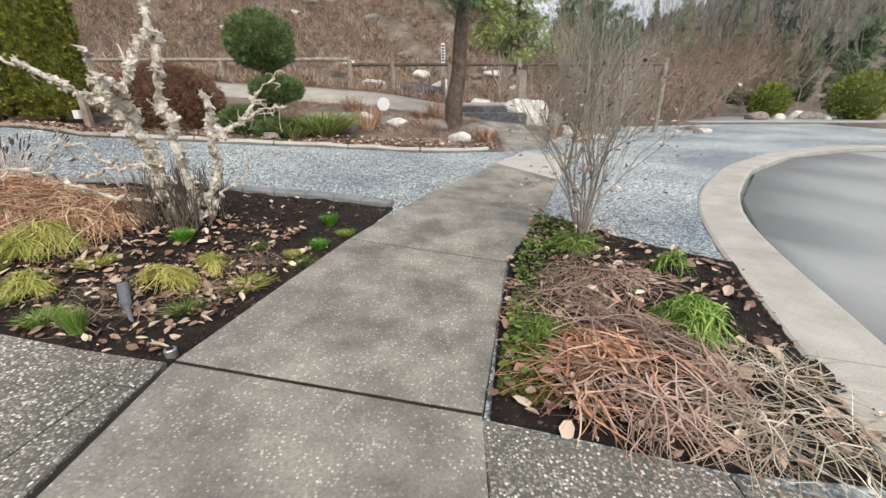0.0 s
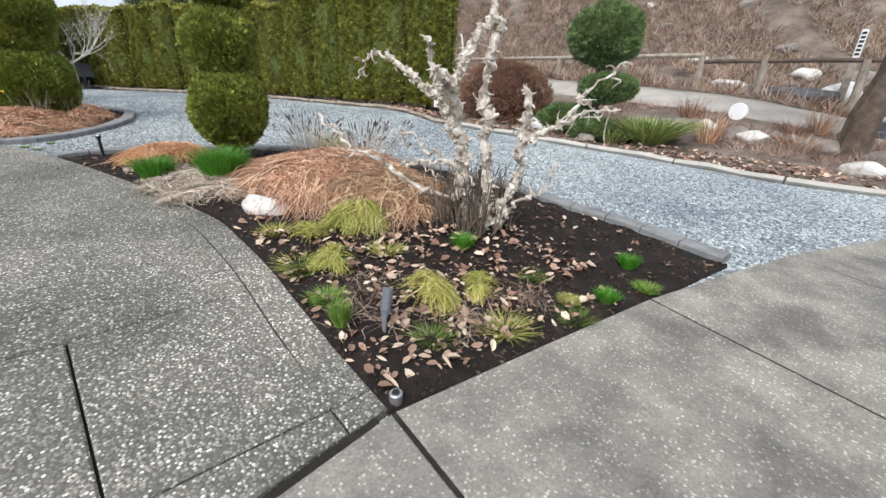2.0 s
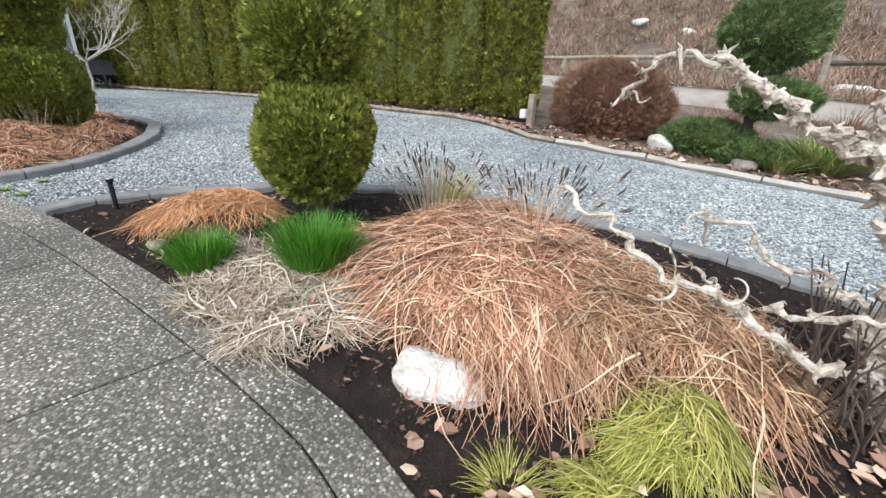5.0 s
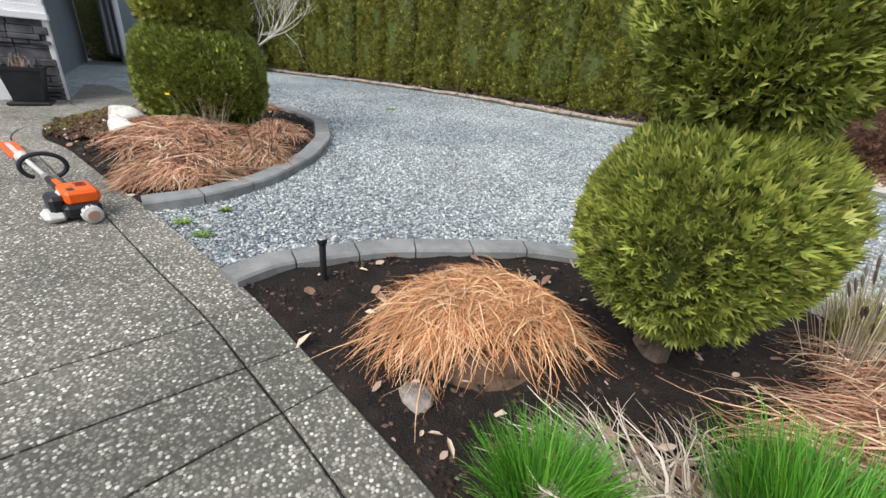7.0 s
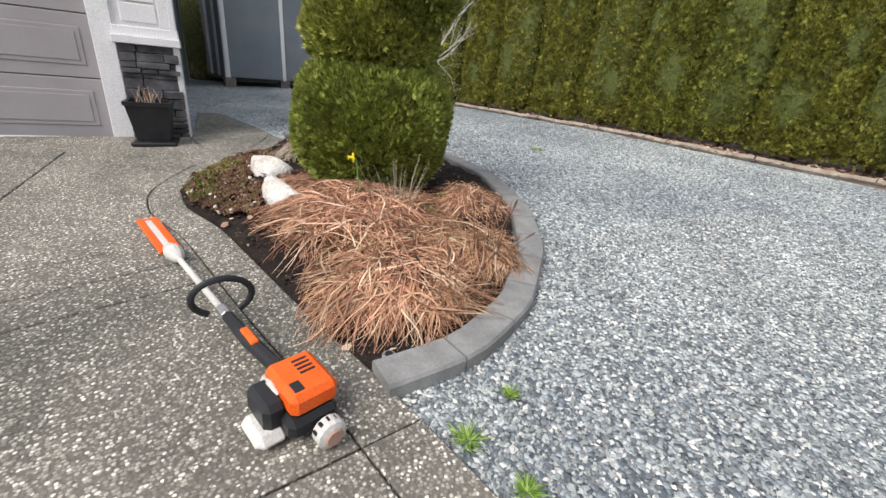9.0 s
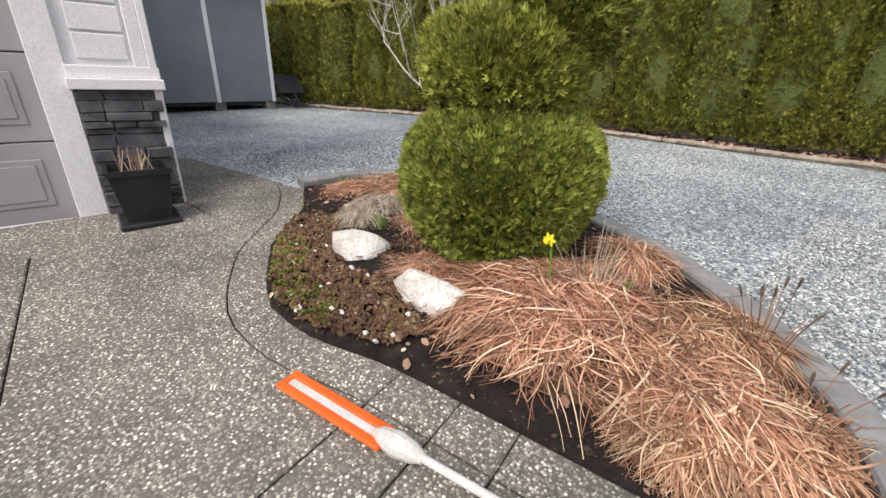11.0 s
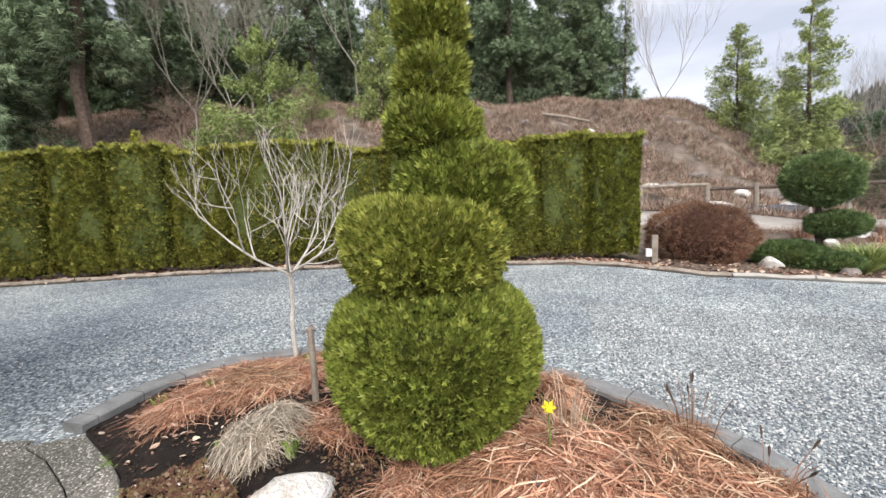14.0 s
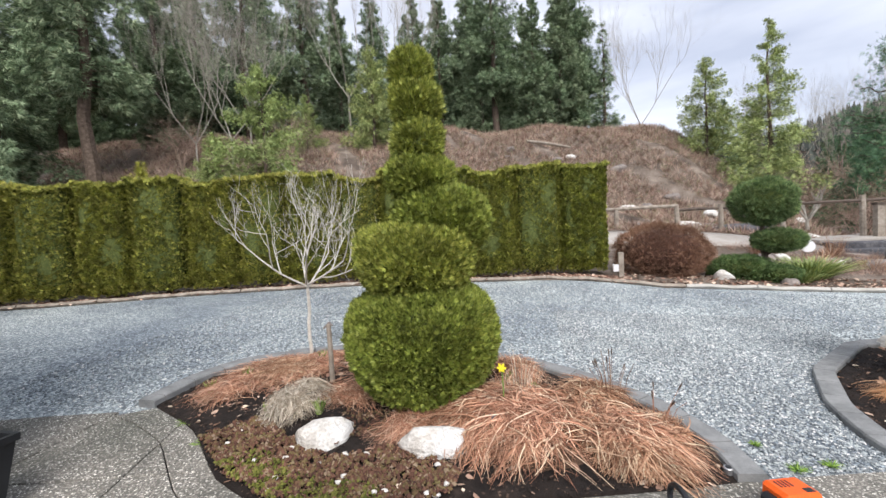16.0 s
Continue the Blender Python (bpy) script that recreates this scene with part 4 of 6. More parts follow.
# ---- plants and things of the beds ----
def dome_grass(x, y, zf, R, up, n, material, label, length=.45, width=.0028, name="dry_grass_clump", swirl=.5, squash=1.0, group=""):
    """A collapsed clump: blades lie outwards over a low dome."""
    z0 = float(zf(np.array([x]), np.array([y]))[0])
    t = thing(name, (x, y, z0), label, "grass", group)
    k = max(3, int(R * 16))
    ca, cr = rng.uniform(0, 6.28, k), R * .62 * np.sqrt(rng.uniform(0, 1, k))
    cx, cy = cr * np.cos(ca), cr * np.sin(ca) * squash
    lean = np.arctan2(cy, cx) + rng.normal(0, .5, k)
    who = rng.integers(0, k, n)
    bx, by = cx[who] + rng.normal(0, R * .16, n), cy[who] + rng.normal(0, R * .16, n)
    a1 = lean[who] + rng.normal(0, swirl, n)
    loose = rng.random(n) < .32
    a1[loose] = rng.uniform(0, 6.28, loose.sum())
    L = length * rng.uniform(.4, 1.2, n)
    mx, my = bx + L * .55 * np.cos(a1), by + L * .55 * np.sin(a1)
    a2 = a1 + rng.normal(0, .6, n)
    tx, ty = mx + L * .45 * np.cos(a2), my + L * .45 * np.sin(a2)
    p1, p2 = rng.uniform(0, 6.28, 2)

    def keep_in(px, py, k_):
        an = np.arctan2(py / squash, px)
        lim = R * (1.08 + .16 * np.sin(3 * an + p1) + .1 * np.sin(7 * an + p2)) * k_
        q = np.maximum(1, np.hypot(px, py / squash) / lim)
        return px / q, py / q
    bx, by = keep_in(bx, by, .85)
    tx, ty = keep_in(tx, ty, rng.uniform(.8, 1.2, n))

    def dz(px, py, extra):
        rr = np.hypot(px, py / squash) / R
        return up * np.clip(1 - rr ** 2, 0, 1) ** .8 + extra + zf(x + px, y + py) - z0
    lay = rng.uniform(0, .06, n)
    base = np.stack([bx, by, dz(bx, by, lay - .02)], 1)
    tip = np.stack([tx, ty, dz(tx, ty, lay * .6 + .004)], 1)
    inner = np.hypot(bx, by / squash) < R * .42
    arch = rng.uniform(.0, .1, n) * min(1, .2 + up * 6)
    for part_name, sel in (("crown", inner), ("skirt", ~inner)):
        if sel.sum() > 0:
            s = Soup()
            blades(s, base[sel], tip[sel], arch[sel], width * 1.1, 6, .13)
            s.make(part_name, material, t, kind="stuff")
    if R < .4 or zf is bed3_z:
        return t
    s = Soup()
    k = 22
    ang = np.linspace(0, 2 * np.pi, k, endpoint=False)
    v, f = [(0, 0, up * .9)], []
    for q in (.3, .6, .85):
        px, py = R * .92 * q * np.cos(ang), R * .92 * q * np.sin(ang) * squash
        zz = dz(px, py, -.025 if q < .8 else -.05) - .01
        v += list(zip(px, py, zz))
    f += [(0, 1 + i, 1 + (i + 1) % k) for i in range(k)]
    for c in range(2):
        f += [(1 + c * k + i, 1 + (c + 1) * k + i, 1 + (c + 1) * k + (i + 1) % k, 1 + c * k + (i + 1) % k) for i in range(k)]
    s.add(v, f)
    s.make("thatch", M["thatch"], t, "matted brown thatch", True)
    return t


def tuft(x, y, zf, R, up, n, material, label, width=.003, lean=.6, name="grass_tuft", group=""):
    """An upright tuft of blades."""
    z0 = float(zf(np.array([x]), np.array([y]))[0])
    t = thing(name, (x, y, z0), label, "grass", group)
    a, r0 = rng.uniform(0, 2 * np.pi, n), R * .5 * np.sqrt(rng.uniform(0, 1, n))
    base = np.stack([r0 * np.cos(a), r0 * np.sin(a), np.full(n, -.01)], 1)
    out = rng.uniform(.2, 1.0, n) * R * lean * 1.6
    hh = up * rng.uniform(.6, 1.05, n)
    tip = base + np.stack([np.cos(a) * out, np.sin(a) * out, hh], 1)
    inner = out < np.median(out)
    for part_name, sel in (("crown", inner), ("skirt", ~inner)):
        s = Soup()
        blades(s, base[sel], tip[sel], hh[sel] * .25, width, 4, .08)
        s.make(part_name, material, t, kind="stuff")
    return t


dome_grass(-3.38, 2.68, bed1_z, .82, .15, 9500, M["dry_grass"], "broad collapsed mound of tan dry grass on dark mulch", .5, .0037, swirl=.75, squash=.95)
dome_grass(-2.75, 2.75, bed1_z, .62, .12, 5200, M["dry_grass"], "tan dry grass mound sprawling beside the contorted shrub", .42, .0034, swirl=.8)
dome_grass(-3.75, 3.1, bed1_z, .5, .12, 3000, M["dry_grass"], "tan dry grass mound near the edging curb", .35, .003)
dome_grass(-5.02, 1.95, bed1_z, .4, .11, 5200, M["orange_grass"], "orange mop of collapsed dry grass", .3, .0026, swirl=1.3)
dome_grass(-4.15, 1.95, bed1_z, .45, .03, 2000, M["pale_grass"], "flattened bleached pale straw", .4, .0035, swirl=.5, squash=.7)
dome_grass(-3.75, 1.9, bed1_z, .32, .03, 1300, M["pale_grass"], "flattened bleached pale straw", .35, .0035, swirl=.5)
dome_grass(-7.95, 1.13, bed2_z, .64, .11, 6200, M["russet_grass"], "collapsed russet tan grass mound under the tall thuja", .42, .0042, swirl=.75, squash=.8)
dome_grass(-7.35, 1.2, bed2_z, .42, .08, 3000, M["russet_grass"], "collapsed tan grass beside the edging curb", .4, .0042)
dome_grass(-8.1, 1.95, bed2_z, .3, .1, 1000, M["russet_grass"], "low tan grass behind the clipped thuja", .3, .003)
dome_grass(-10.1, 1.75, bed2_z, .5, .05, 2900, M["russet_grass"], "thin russet needles and dry grass on soil", .35, .0026, swirl=1.2)
dome_grass(-7.6, 1.62, bed2_z, .38, .07, 2200, M["russet_grass"], "collapsed tan grass filling the bed towards the curb", .36, .0036, swirl=.9)
dome_grass(-8.25, 1.0, bed2_z, .3, .06, 1200, M["russet_grass"], "collapsed russet grass beside a white rock", .36, .004, swirl=.8)
dome_grass(-10.3, 1.4, bed2_z, .34, .04, 1300, M["russet_grass"], "thin russet needles over the bed's corner", .32, .0028, swirl=1.2)
dome_grass(-9.8, 2.0, bed2_z, .36, .04, 1300, M["russet_grass"], "thin russet needles beside the sapling", .32, .0028, swirl=1.2)
dome_grass(-9.55, 1.15, bed2_z, .26, .12, 1300, M["pale_grass"], "pale grey dry perennial clump beside a rock", .25, .0026, swirl=.9)
dome_grass(-4.0, 1.66, bed1_z, .42, .02, 900, M["pale_grass"], "flattened bleached pale straw spilling over the driveway edge", .4, .004, swirl=.4, squash=.4)
tuft(-4.4, 1.68, bed1_z, .18, .19, 1100, M["green_grass"], "bright green chive-like grass tuft", .0022, .5, group="green tufts")
tuft(-4.02, 2.08, bed1_z, .235, .28, 1900, M["green_grass"], "taller vivid green grass tuft", .0024, .5, group="green tufts")
for x, y, R, up, m, lab in ((-1.78, 2.6, .1, .1, "green_grass", "small fresh green tuft under the contorted shrub"), (-.98, 3.32, .09, .1, "green_grass", "small fresh green tuft on dark mulch"),
                            (-.92, 2.8, .09, .07, "green_grass", "low green tuft beside the sidewalk"), (-.8, 3.1, .1, .05, "fresh", "low lime groundcover beside the sidewalk"),
                            (-1.05, 2.6, .08, .05, "lime_grass", "low yellow-green clump beside the sidewalk"), (-4.2, 3.3, .24, .3, "lime_grass", "lime yellow grass clump near the curb"),
                            (-1.7, 1.62, .07, .12, "fresh", "thin grey-green grass tuft by the driveway"), (-1.9, 1.68, .12, .06, "fresh", "low green moss clump by the driveway")):
    tuft(x, y, bed1_z, R * .85, up, 520, M[m], lab, .0017, .55)
dome_grass(-2.45, 2.3, bed1_z, .2, .12, 1100, M["lime_grass"], "arching lime yellow sedge clump", .24, .0026)
dome_grass(-1.58, 2.05, bed1_z, .16, .07, 900, M["lime_grass"], "low lime yellow sedge clump", .16, .0024)
dome_grass(-1.42, 2.32, bed1_z, .11, .06, 500, M["lime_grass"], "small lime yellow sedge clump", .13, .0024)
dome_grass(-2.15, 1.92, bed1_z, .14, .05, 500, M["lime_grass"], "low olive sedge clump", .15, .0024)
dome_grass(-2.5, 1.95, bed1_z, .12, .05, 400, M["lime_grass"], "low olive sedge clump", .15, .0024)


def seed_stalks(x, y, zf, n, R, up, label, heads=True, thick=.0016):
    z0 = float(zf(np.array([x]), np.array([y]))[0])
    t = thing("seed_stalks", (x, y, z0), label, "dry plant")
    s, q = Soup(), Soup()
    for i in range(n):
        a, r = rng.uniform(0, 6.28), R * rng.uniform(.1, 1)
        b = np.array([r * .4 * math.cos(a), r * .4 * math.sin(a), 0])
        e = np.array([r * math.cos(a), r * math.sin(a), up * rng.uniform(.6, 1.1)])
        m_ = (b + e) / 2 + [0, 0, .05]
        tube(s, [b, m_, e], [thick, thick * .9, thick * .6], 3, False)
        if heads and i % 2 == 0:
            d = unit(e - m_)
            tube(q, [e - d * .01, e + d * .012, e + d * .035, e + d * .05], [.002, .0055, .005, .001], 5)
    s.make("stalk", M["pale_grass"] if thick < .002 else M["red_twig"], t, "thin dry stalks", kind="stuff")
    if heads:
        q.make("seed_head", M["bark"], t, "dark bristly seed heads", kind="stuff")
    return t


seed_stalks(-4.15, 3.05, bed1_z, 110, .42, .42, "upright dry fountain grass stalks with dark heads")
seed_stalks(-3.45, 3.15, bed1_z, 130, .5, .4, "upright dry fountain grass stalks with dark heads")
seed_stalks(-3.2, 2.75, bed1_z, 60, .4, .32, "bleached upright grass stalks", False)
seed_stalks(-7.35, 1.65, bed2_z, 14, .25, .32, "brown dead perennial stalks beside the curb", True, .0026)
seed_stalks(-8.0, 1.4, bed2_z, 40, .3, .35, "pale dry stalks before the clipped thuja", False)
seed_stalks(-7.15, 1.35, bed2_z, 8, .2, .28, "brown dead perennial stalks beside the curb", True, .0026)


# contorted shrub with pale, flaking, knobbly limbs
def wobble(p0, p1, amp, n, r, sag=0.0):
    t = np.linspace(0, 1, n)[:, None]
    p = np.array(p0) * (1 - t) + np.array(p1) * t
    w = np.cumsum(r.normal(0, 1, (n, 3)), 0)
    w = w - w[0] - t * (w[-1] - w[0])
    w *= amp / (np.abs(w).max() + 1e-6)
    ph = r.uniform(0, 6, 3)
    w += amp * .45 * np.sin(t * 14 + ph) * np.sin(t * np.pi)
    return p + w + np.array([0, 0, 1]) * (-sag) * np.sin(t * np.pi)


def build_contorted():
    r = np.random.default_rng(11)
    x, y = -1.97, 2.93
    z0 = float(bed1_z(np.array([x]), np.array([y]))[0])
    t = thing("contorted_shrub", (x, y, z0), "bare contorted shrub with knobbly flaking pale limbs", "shrub")

    def limb(name, pts, r0, r1, curls):
        s = Soup()
        P = [np.array(p) - [x, y, z0] for p in pts]
        allp = []
        for a, b in zip(P[:-1], P[1:]):
            allp.append(wobble(a, b, .065 * np.linalg.norm(b - a) ** .5, 14, r)[:-1])
        allp.append(P[-1][None])
        Q = np.concatenate(allp)
        n = len(Q)
        rad = .92 * np.linspace(r0, r1, n) * (1 + .36 * r.normal(0, 1, n).clip(-1, 1.5))
        tube(s, Q, rad, 7)
        for i in range(n):
            for _ in range(5 if rad[i] > .015 else 1):
                d = unit(r.normal(0, 1, 3))
                tube(s, [Q[i] + d * rad[i] * .5, Q[i] + d * (rad[i] * 1.3), Q[i] + d * rad[i] * 1.5 + r.normal(0, .012, 3)], [rad[i] * .5, rad[i] * .3, .001], 4, False)
        for c in range(curls + 1):
            i = int(r.integers(n // 3, n - 1))
            c0 = Q[i]
            ax, bx = unit(r.normal(0, 1, 3)), unit(r.normal(0, 1, 3))
            m_ = 14
            u = np.linspace(0, 1, m_)[:, None]
            rr = .025 + .03 * r.random()
            sp = c0 + rr * (ax * (1 - np.cos(u * 5)) * .8 + bx * np.sin(u * 5)) * (1 - .3 * u) + u * r.normal(0, .06, 3)
            tube(s, sp, np.linspace(max(rad[i] * .5, .006), .002, m_), 5)
        s.make(name, M["pale_bark"], t, "", False)

    b = [x, y, z0 - .03]
    limb("limb", [b, (-2.0, 2.86, .6), (-1.99, 2.72, .95), (-1.93, 2.5, 1.14), (-1.9, 2.37, 1.3)], .042, .016, 2)
    limb("limb", [(-1.86, 2.93, z0), (-1.84, 2.88, .7), (-1.85, 2.82, 1.1), (-1.81, 2.8, 1.5), (-1.82, 2.8, 1.8)], .038, .016, 2)
    limb("limb", [(-1.95, 2.6, 1.08), (-1.9, 2.7, 1.28), (-1.83, 2.8, 1.42)], .026, .022, 0)
    limb("limb", [(-2.03, 2.9, .4), (-2.14, 2.86, .8), (-2.2, 2.84, 1.02), (-2.27, 2.82, 1.17)], .034, .02, 1)
    limb("limb", [(-2.19, 2.84, 1.0), (-2.4, 2.82, 1.08), (-2.6, 2.79, 1.22), (-2.86, 2.77, 1.27), (-2.95, 2.76, 1.14)], .028, .007, 3)
    limb("limb", [(-1.8, 2.97, z0), (-1.66, 2.94, .5), (-1.6, 2.87, .82), (-1.55, 2.8, 1.07)], .032, .016, 3)
    limb("limb", [(-1.6, 2.88, .8), (-1.45, 2.95, .88), (-1.3, 3.0, .97), (-1.12, 3.05, 1.0)], .022, .005, 7)
    limb("limb", [(-1.4, 2.97, .92), (-1.3, 3.0, 1.08), (-1.12, 3.1, 1.22)], .014, .004, 3)
    limb("limb", [(-2.0, 2.9, .35), (-2.28, 2.55, .52), (-2.45, 2.42, .66), (-2.7, 2.38, .74), (-2.92, 2.35, .88)], .018, .007, 1)
    limb("limb", [(-2.0, 2.95, .3), (-2.15, 2.9, .6), (-2.4, 2.85, .66), (-2.62, 2.85, .8)], .018, .006, 2)
    limb("limb", [(-2.35, 2.6, .58), (-2.15, 2.6, .64), (-1.95, 2.65, .66), (-1.8, 2.7, .52)], .012, .006, 0)
    limb("limb", [(-1.85, 2.97, .3), (-1.55, 2.9, .45), (-1.42, 2.88, .52), (-1.34, 2.86, .7)], .013, .004, 2)
    limb("limb", [(-2.08, 3.0, .25), (-2.4, 3.15, .3), (-2.6, 3.2, .42), (-2.85, 3.25, .5)], .014, .005, 1)
    s = Soup()
    for i in range(210):
        a = r.uniform(0, 6.28)
        q = r.uniform(.04, .3)
        p0 = np.array([q * math.cos(a), q * math.sin(a), -.02])
        p1 = p0 + [r.normal(0, .08), r.normal(0, .08), r.uniform(.12, .48)]
        tube(s, wobble(p0, p1, .02, 5, r), np.linspace(.006, .002, 5), 4, False)
    s.make("basal_thicket", M["wood_dark"], t, "dense thin brown basal shoots", kind="stuff")


build_contorted()


def branching(s, p, d, L, rad, depth, r, spread=.55, kids=3, up=.15, wob=.06, sides=5):
    n = 5
    q = [np.array(p)]
    dd = np.array(d)
    for i in range(n):
        dd = unit(dd + r.normal(0, wob, 3) + [0, 0, up * .15])
        q.append(q[-1] + dd * L / n)
    q = np.array(q)
    tube(s, q, np.linspace(rad, rad * .6, n + 1), sides if rad > .006 else 3, False)
    if depth <= 0:
        return
    for k in range(kids):
        i = n if k == 0 else int(r.integers(2, n + 1))
        nd = unit(dd + r.normal(0, spread, 3) + [0, 0, up])
        branching(s, q[i], nd, L * r.uniform(.6, .85), rad * .58, depth - 1, r, spread, kids, up, wob, sides)


def bare_shrub(name, x, y, z, tall, stems, depth, label, category, material, rad=.02, spread=.5, trunk=0.0, seed=1, kids=3, up=.35):
    r = np.random.default_rng(seed)
    t = thing(name, (x, y, z), label, category)
    if trunk:
        s = Soup()
        tube(s, wobble((0, 0, -.05), (0, 0, trunk), .015, 7, r), np.linspace(rad, rad * .75, 7), 7)
        s.make("trunk", material, t, "straight pale stem")
    s = Soup()
    for i in range(stems):
        a = i * 6.28 / stems + r.uniform(-.4, .4)
        k = (.95 if name == "magnolia_sapling" else .45) if trunk else .25
        branching(s, (r.normal(0, .01), r.normal(0, .01), trunk - .01 if trunk else -.03), unit(np.array([math.cos(a) * k, math.sin(a) * k, 1.0 if not trunk else .55])), tall * .38,
                  rad * (.6 if trunk else 1), depth, r, spread, kids, up)
        if not trunk and i < stems - 1:
            s.make("stem", material, t, "bare forking stem")
            s = Soup()
    s.make("crown" if trunk else "stem", material, t, "bare twiggy branches")
    return t


bare_shrub("magnolia_sapling", -10.08, 2.2, h(-10.08, 2.2) + .02, 1.25, 5, 4, "young bare tree with upright pale grey twigs", "tree", M["pale_twig"], .02, .55, .72, 4, 3, .38)
bare_shrub("twiggy_shrub", 1.08, 3.05, h(1, 3) + .02, 1.6, 9, 5, "tall bare multi-stemmed shrub with sparse dry leaves", "shrub", M["grey_twig"], .012, .42, 0, 6, 3, .22)


def leaves(name, xs, ys, zf, size, material, label, lift=.01, category="leaves"):
    n = len(xs)
    z = zf(xs, ys) + rng.uniform(.002, lift, n)
    c = np.stack([xs, ys, z], 1)
    a = rng.uniform(0, 6.28, n)
    d = np.stack([np.cos(a), np.sin(a), rng.normal(0, .3, n)], 1)
    s_ = np.stack([-np.sin(a), np.cos(a), rng.normal(0, .3, n)], 1)
    L = size * rng.uniform(.35, 1.5, (n, 1))
    s_ = s_ * rng.uniform(.6, 1.5, (n, 1))
    up = np.array([0, 0, 1.0]) * rng.uniform(-.5, 2.2, (n, 1))
    v = np.stack([c - d * L, c - d * L * .3 + s_ * L * .5 + up * L * .3, c + d * L * .5 + s_ * L * .4 + up * L * .25, c + d * L + up * L * .2,
                  c + d * L * .5 - s_ * L * .4 + up * L * .3, c - d * L * .3 - s_ * L * .5 + up * L * .2, c + up * L * .02], 1).reshape(-1, 3)
    b = (np.arange(n) * 7)[:, None]
    f = np.concatenate([b + np.array([i, (i + 1) % 6, 6]) for i in range(6)])
    s = Soup()
    s.add(v, f)
    return tagged(s.make(name, material, None, label, kind="stuff"), category=category)


def bits(name, xs, ys, zf, size, material, label, category, flat=.6, lift=0.0, spread=.6):
    """Small eight-sided lumps."""
    n = len(xs)
    c = np.stack([xs, ys, zf(xs, ys) + lift], 1)
    rot = rng.uniform(0, 6.28, n)
    e1 = np.stack([np.cos(rot), np.sin(rot), rng.normal(0, .25, n)], 1)
    e2 = np.stack([-np.sin(rot), np.cos(rot), rng.normal(0, .25, n)], 1)
    e3 = unit(np.cross(e1, e2))
    S = size * rng.uniform(1 - spread, 1 + spread, (n, 1))
    a, b_, c_ = S * rng.uniform(.7, 1.3, (n, 1)), S * rng.uniform(.5, 1.0, (n, 1)), S * flat
    v = np.stack([c + e1 * a, c + e2 * b_, c - e1 * a, c - e2 * b_, c + e3 * c_ + e1 * a * .2, c - e3 * c_], 1).reshape(-1, 3)
    k = (np.arange(n) * 6)[:, None]
    f = np.concatenate([k + np.array(t) for t in ((0, 1, 4), (1, 2, 4), (2, 3, 4), (3, 0, 4), (1, 0, 5), (2, 1, 5), (3, 2, 5), (0, 3, 5))])
    s = Soup()
    s.add(v, f)
    return tagged(s.make(name, material, None, label, kind="stuff"), category=category)


for poly, zf, n in ((BED1, bed1_z, 17000), (BED2, bed2_z, 9000), (BED3, bed3_z, 6000)):
    xs, ys = scatter(poly, n)
    bits("mulch_chips", xs, ys, zf, .009, M["mulch_bit"], "dark crumbly bark mulch covering the bed", "mulch", .5)
xs, ys = scatter([(-2.7, 2.0), (-1.3, 1.75), (-1.2, 2.6), (-1.1, 3.1), (-1.9, 3.2), (-2.5, 2.6)], 620)
leaves("fallen_leaves", xs, ys, bed1_z, .024, M["leaf"], "curled dead brown leaves under the contorted shrub", .03)
xs, ys = scatter([(-2.9, 1.72), (-2.4, 1.68), (-1.25, 1.5), (-1.0, 2.4), (-.85, 3.1), (-1.3, 2.3), (-2.2, 2.2)], 420)
leaves("fallen_leaves", xs, ys, bed1_z, .021, M["leaf"], "dead leaves gathered along the driveway edge", .02)
dome_grass(-1.75, 1.85, bed1_z, .5, .0, 260, M["brush"], "scattered straw and thin dry stems on mulch", .14, .002, swirl=2.5, squash=.6)
dome_grass(-1.25, 2.3, bed1_z, .42, .0, 300, M["brush"], "scattered thin brown twigs on mulch", .13, .002, swirl=2.5)
xs, ys = scatter(BED1, 420)
leaves("fallen_leaves", xs, ys, bed1_z, .022, M["leaf"], "scattered curled dead brown leaves on mulch", .02)
xs, ys = scatter([(-4.7, 1.55), (-3.7, 1.72), (-3.3, 1.8), (-3.6, 2.2), (-4.4, 2.1)], 70)
leaves("fallen_leaves", xs, ys, lambda a, b: bed1_z(a, b) + .03, .028, M["leaf"], "curled pale dead leaves on bleached straw", .03)
xs, ys = scatter([(-5.3, 1.6), (-4.8, 1.6), (-4.6, 2.4), (-5.2, 2.7)], 60)
leaves("fallen_leaves", xs, ys, lambda a, b: bed1_z(a, b) + .02, .02, M["leaf"], "dead leaves behind the orange grass mop", .03)
for x, y, R in ((-2.7, 1.85, .09), (-2.3, 1.75, .1), (-2.05, 2.2, .09), (-1.35, 1.85, .08), (-1.15, 2.15, .1), (-1.3, 2.65, .07), (-2.2, 1.72, .08), (-.95, 2.5, .08)):
    tuft(x, y, bed1_z, R, .05, 260, M["ground_green"] if R < .09 else M["lime_grass"], "low olive sprig clump among dead leaves", .0022, .9, "sprig_clump", "sprigs")
xs, ys = scatter(BED2, 420)
leaves("fallen_leaves", xs, ys, bed2_z, .02, M["leaf"], "scattered dead leaves among dry grass", .02)
xs, ys = scatter([(-10.7, 1.2), (-9.9, 1.0), (-9.4, 1.8), (-9.6, 2.3), (-10.4, 2.1)], 260)
leaves("fallen_leaves", xs, ys, bed2_z, .022, M["leaf"], "dead leaves and twigs by the sapling", .04)
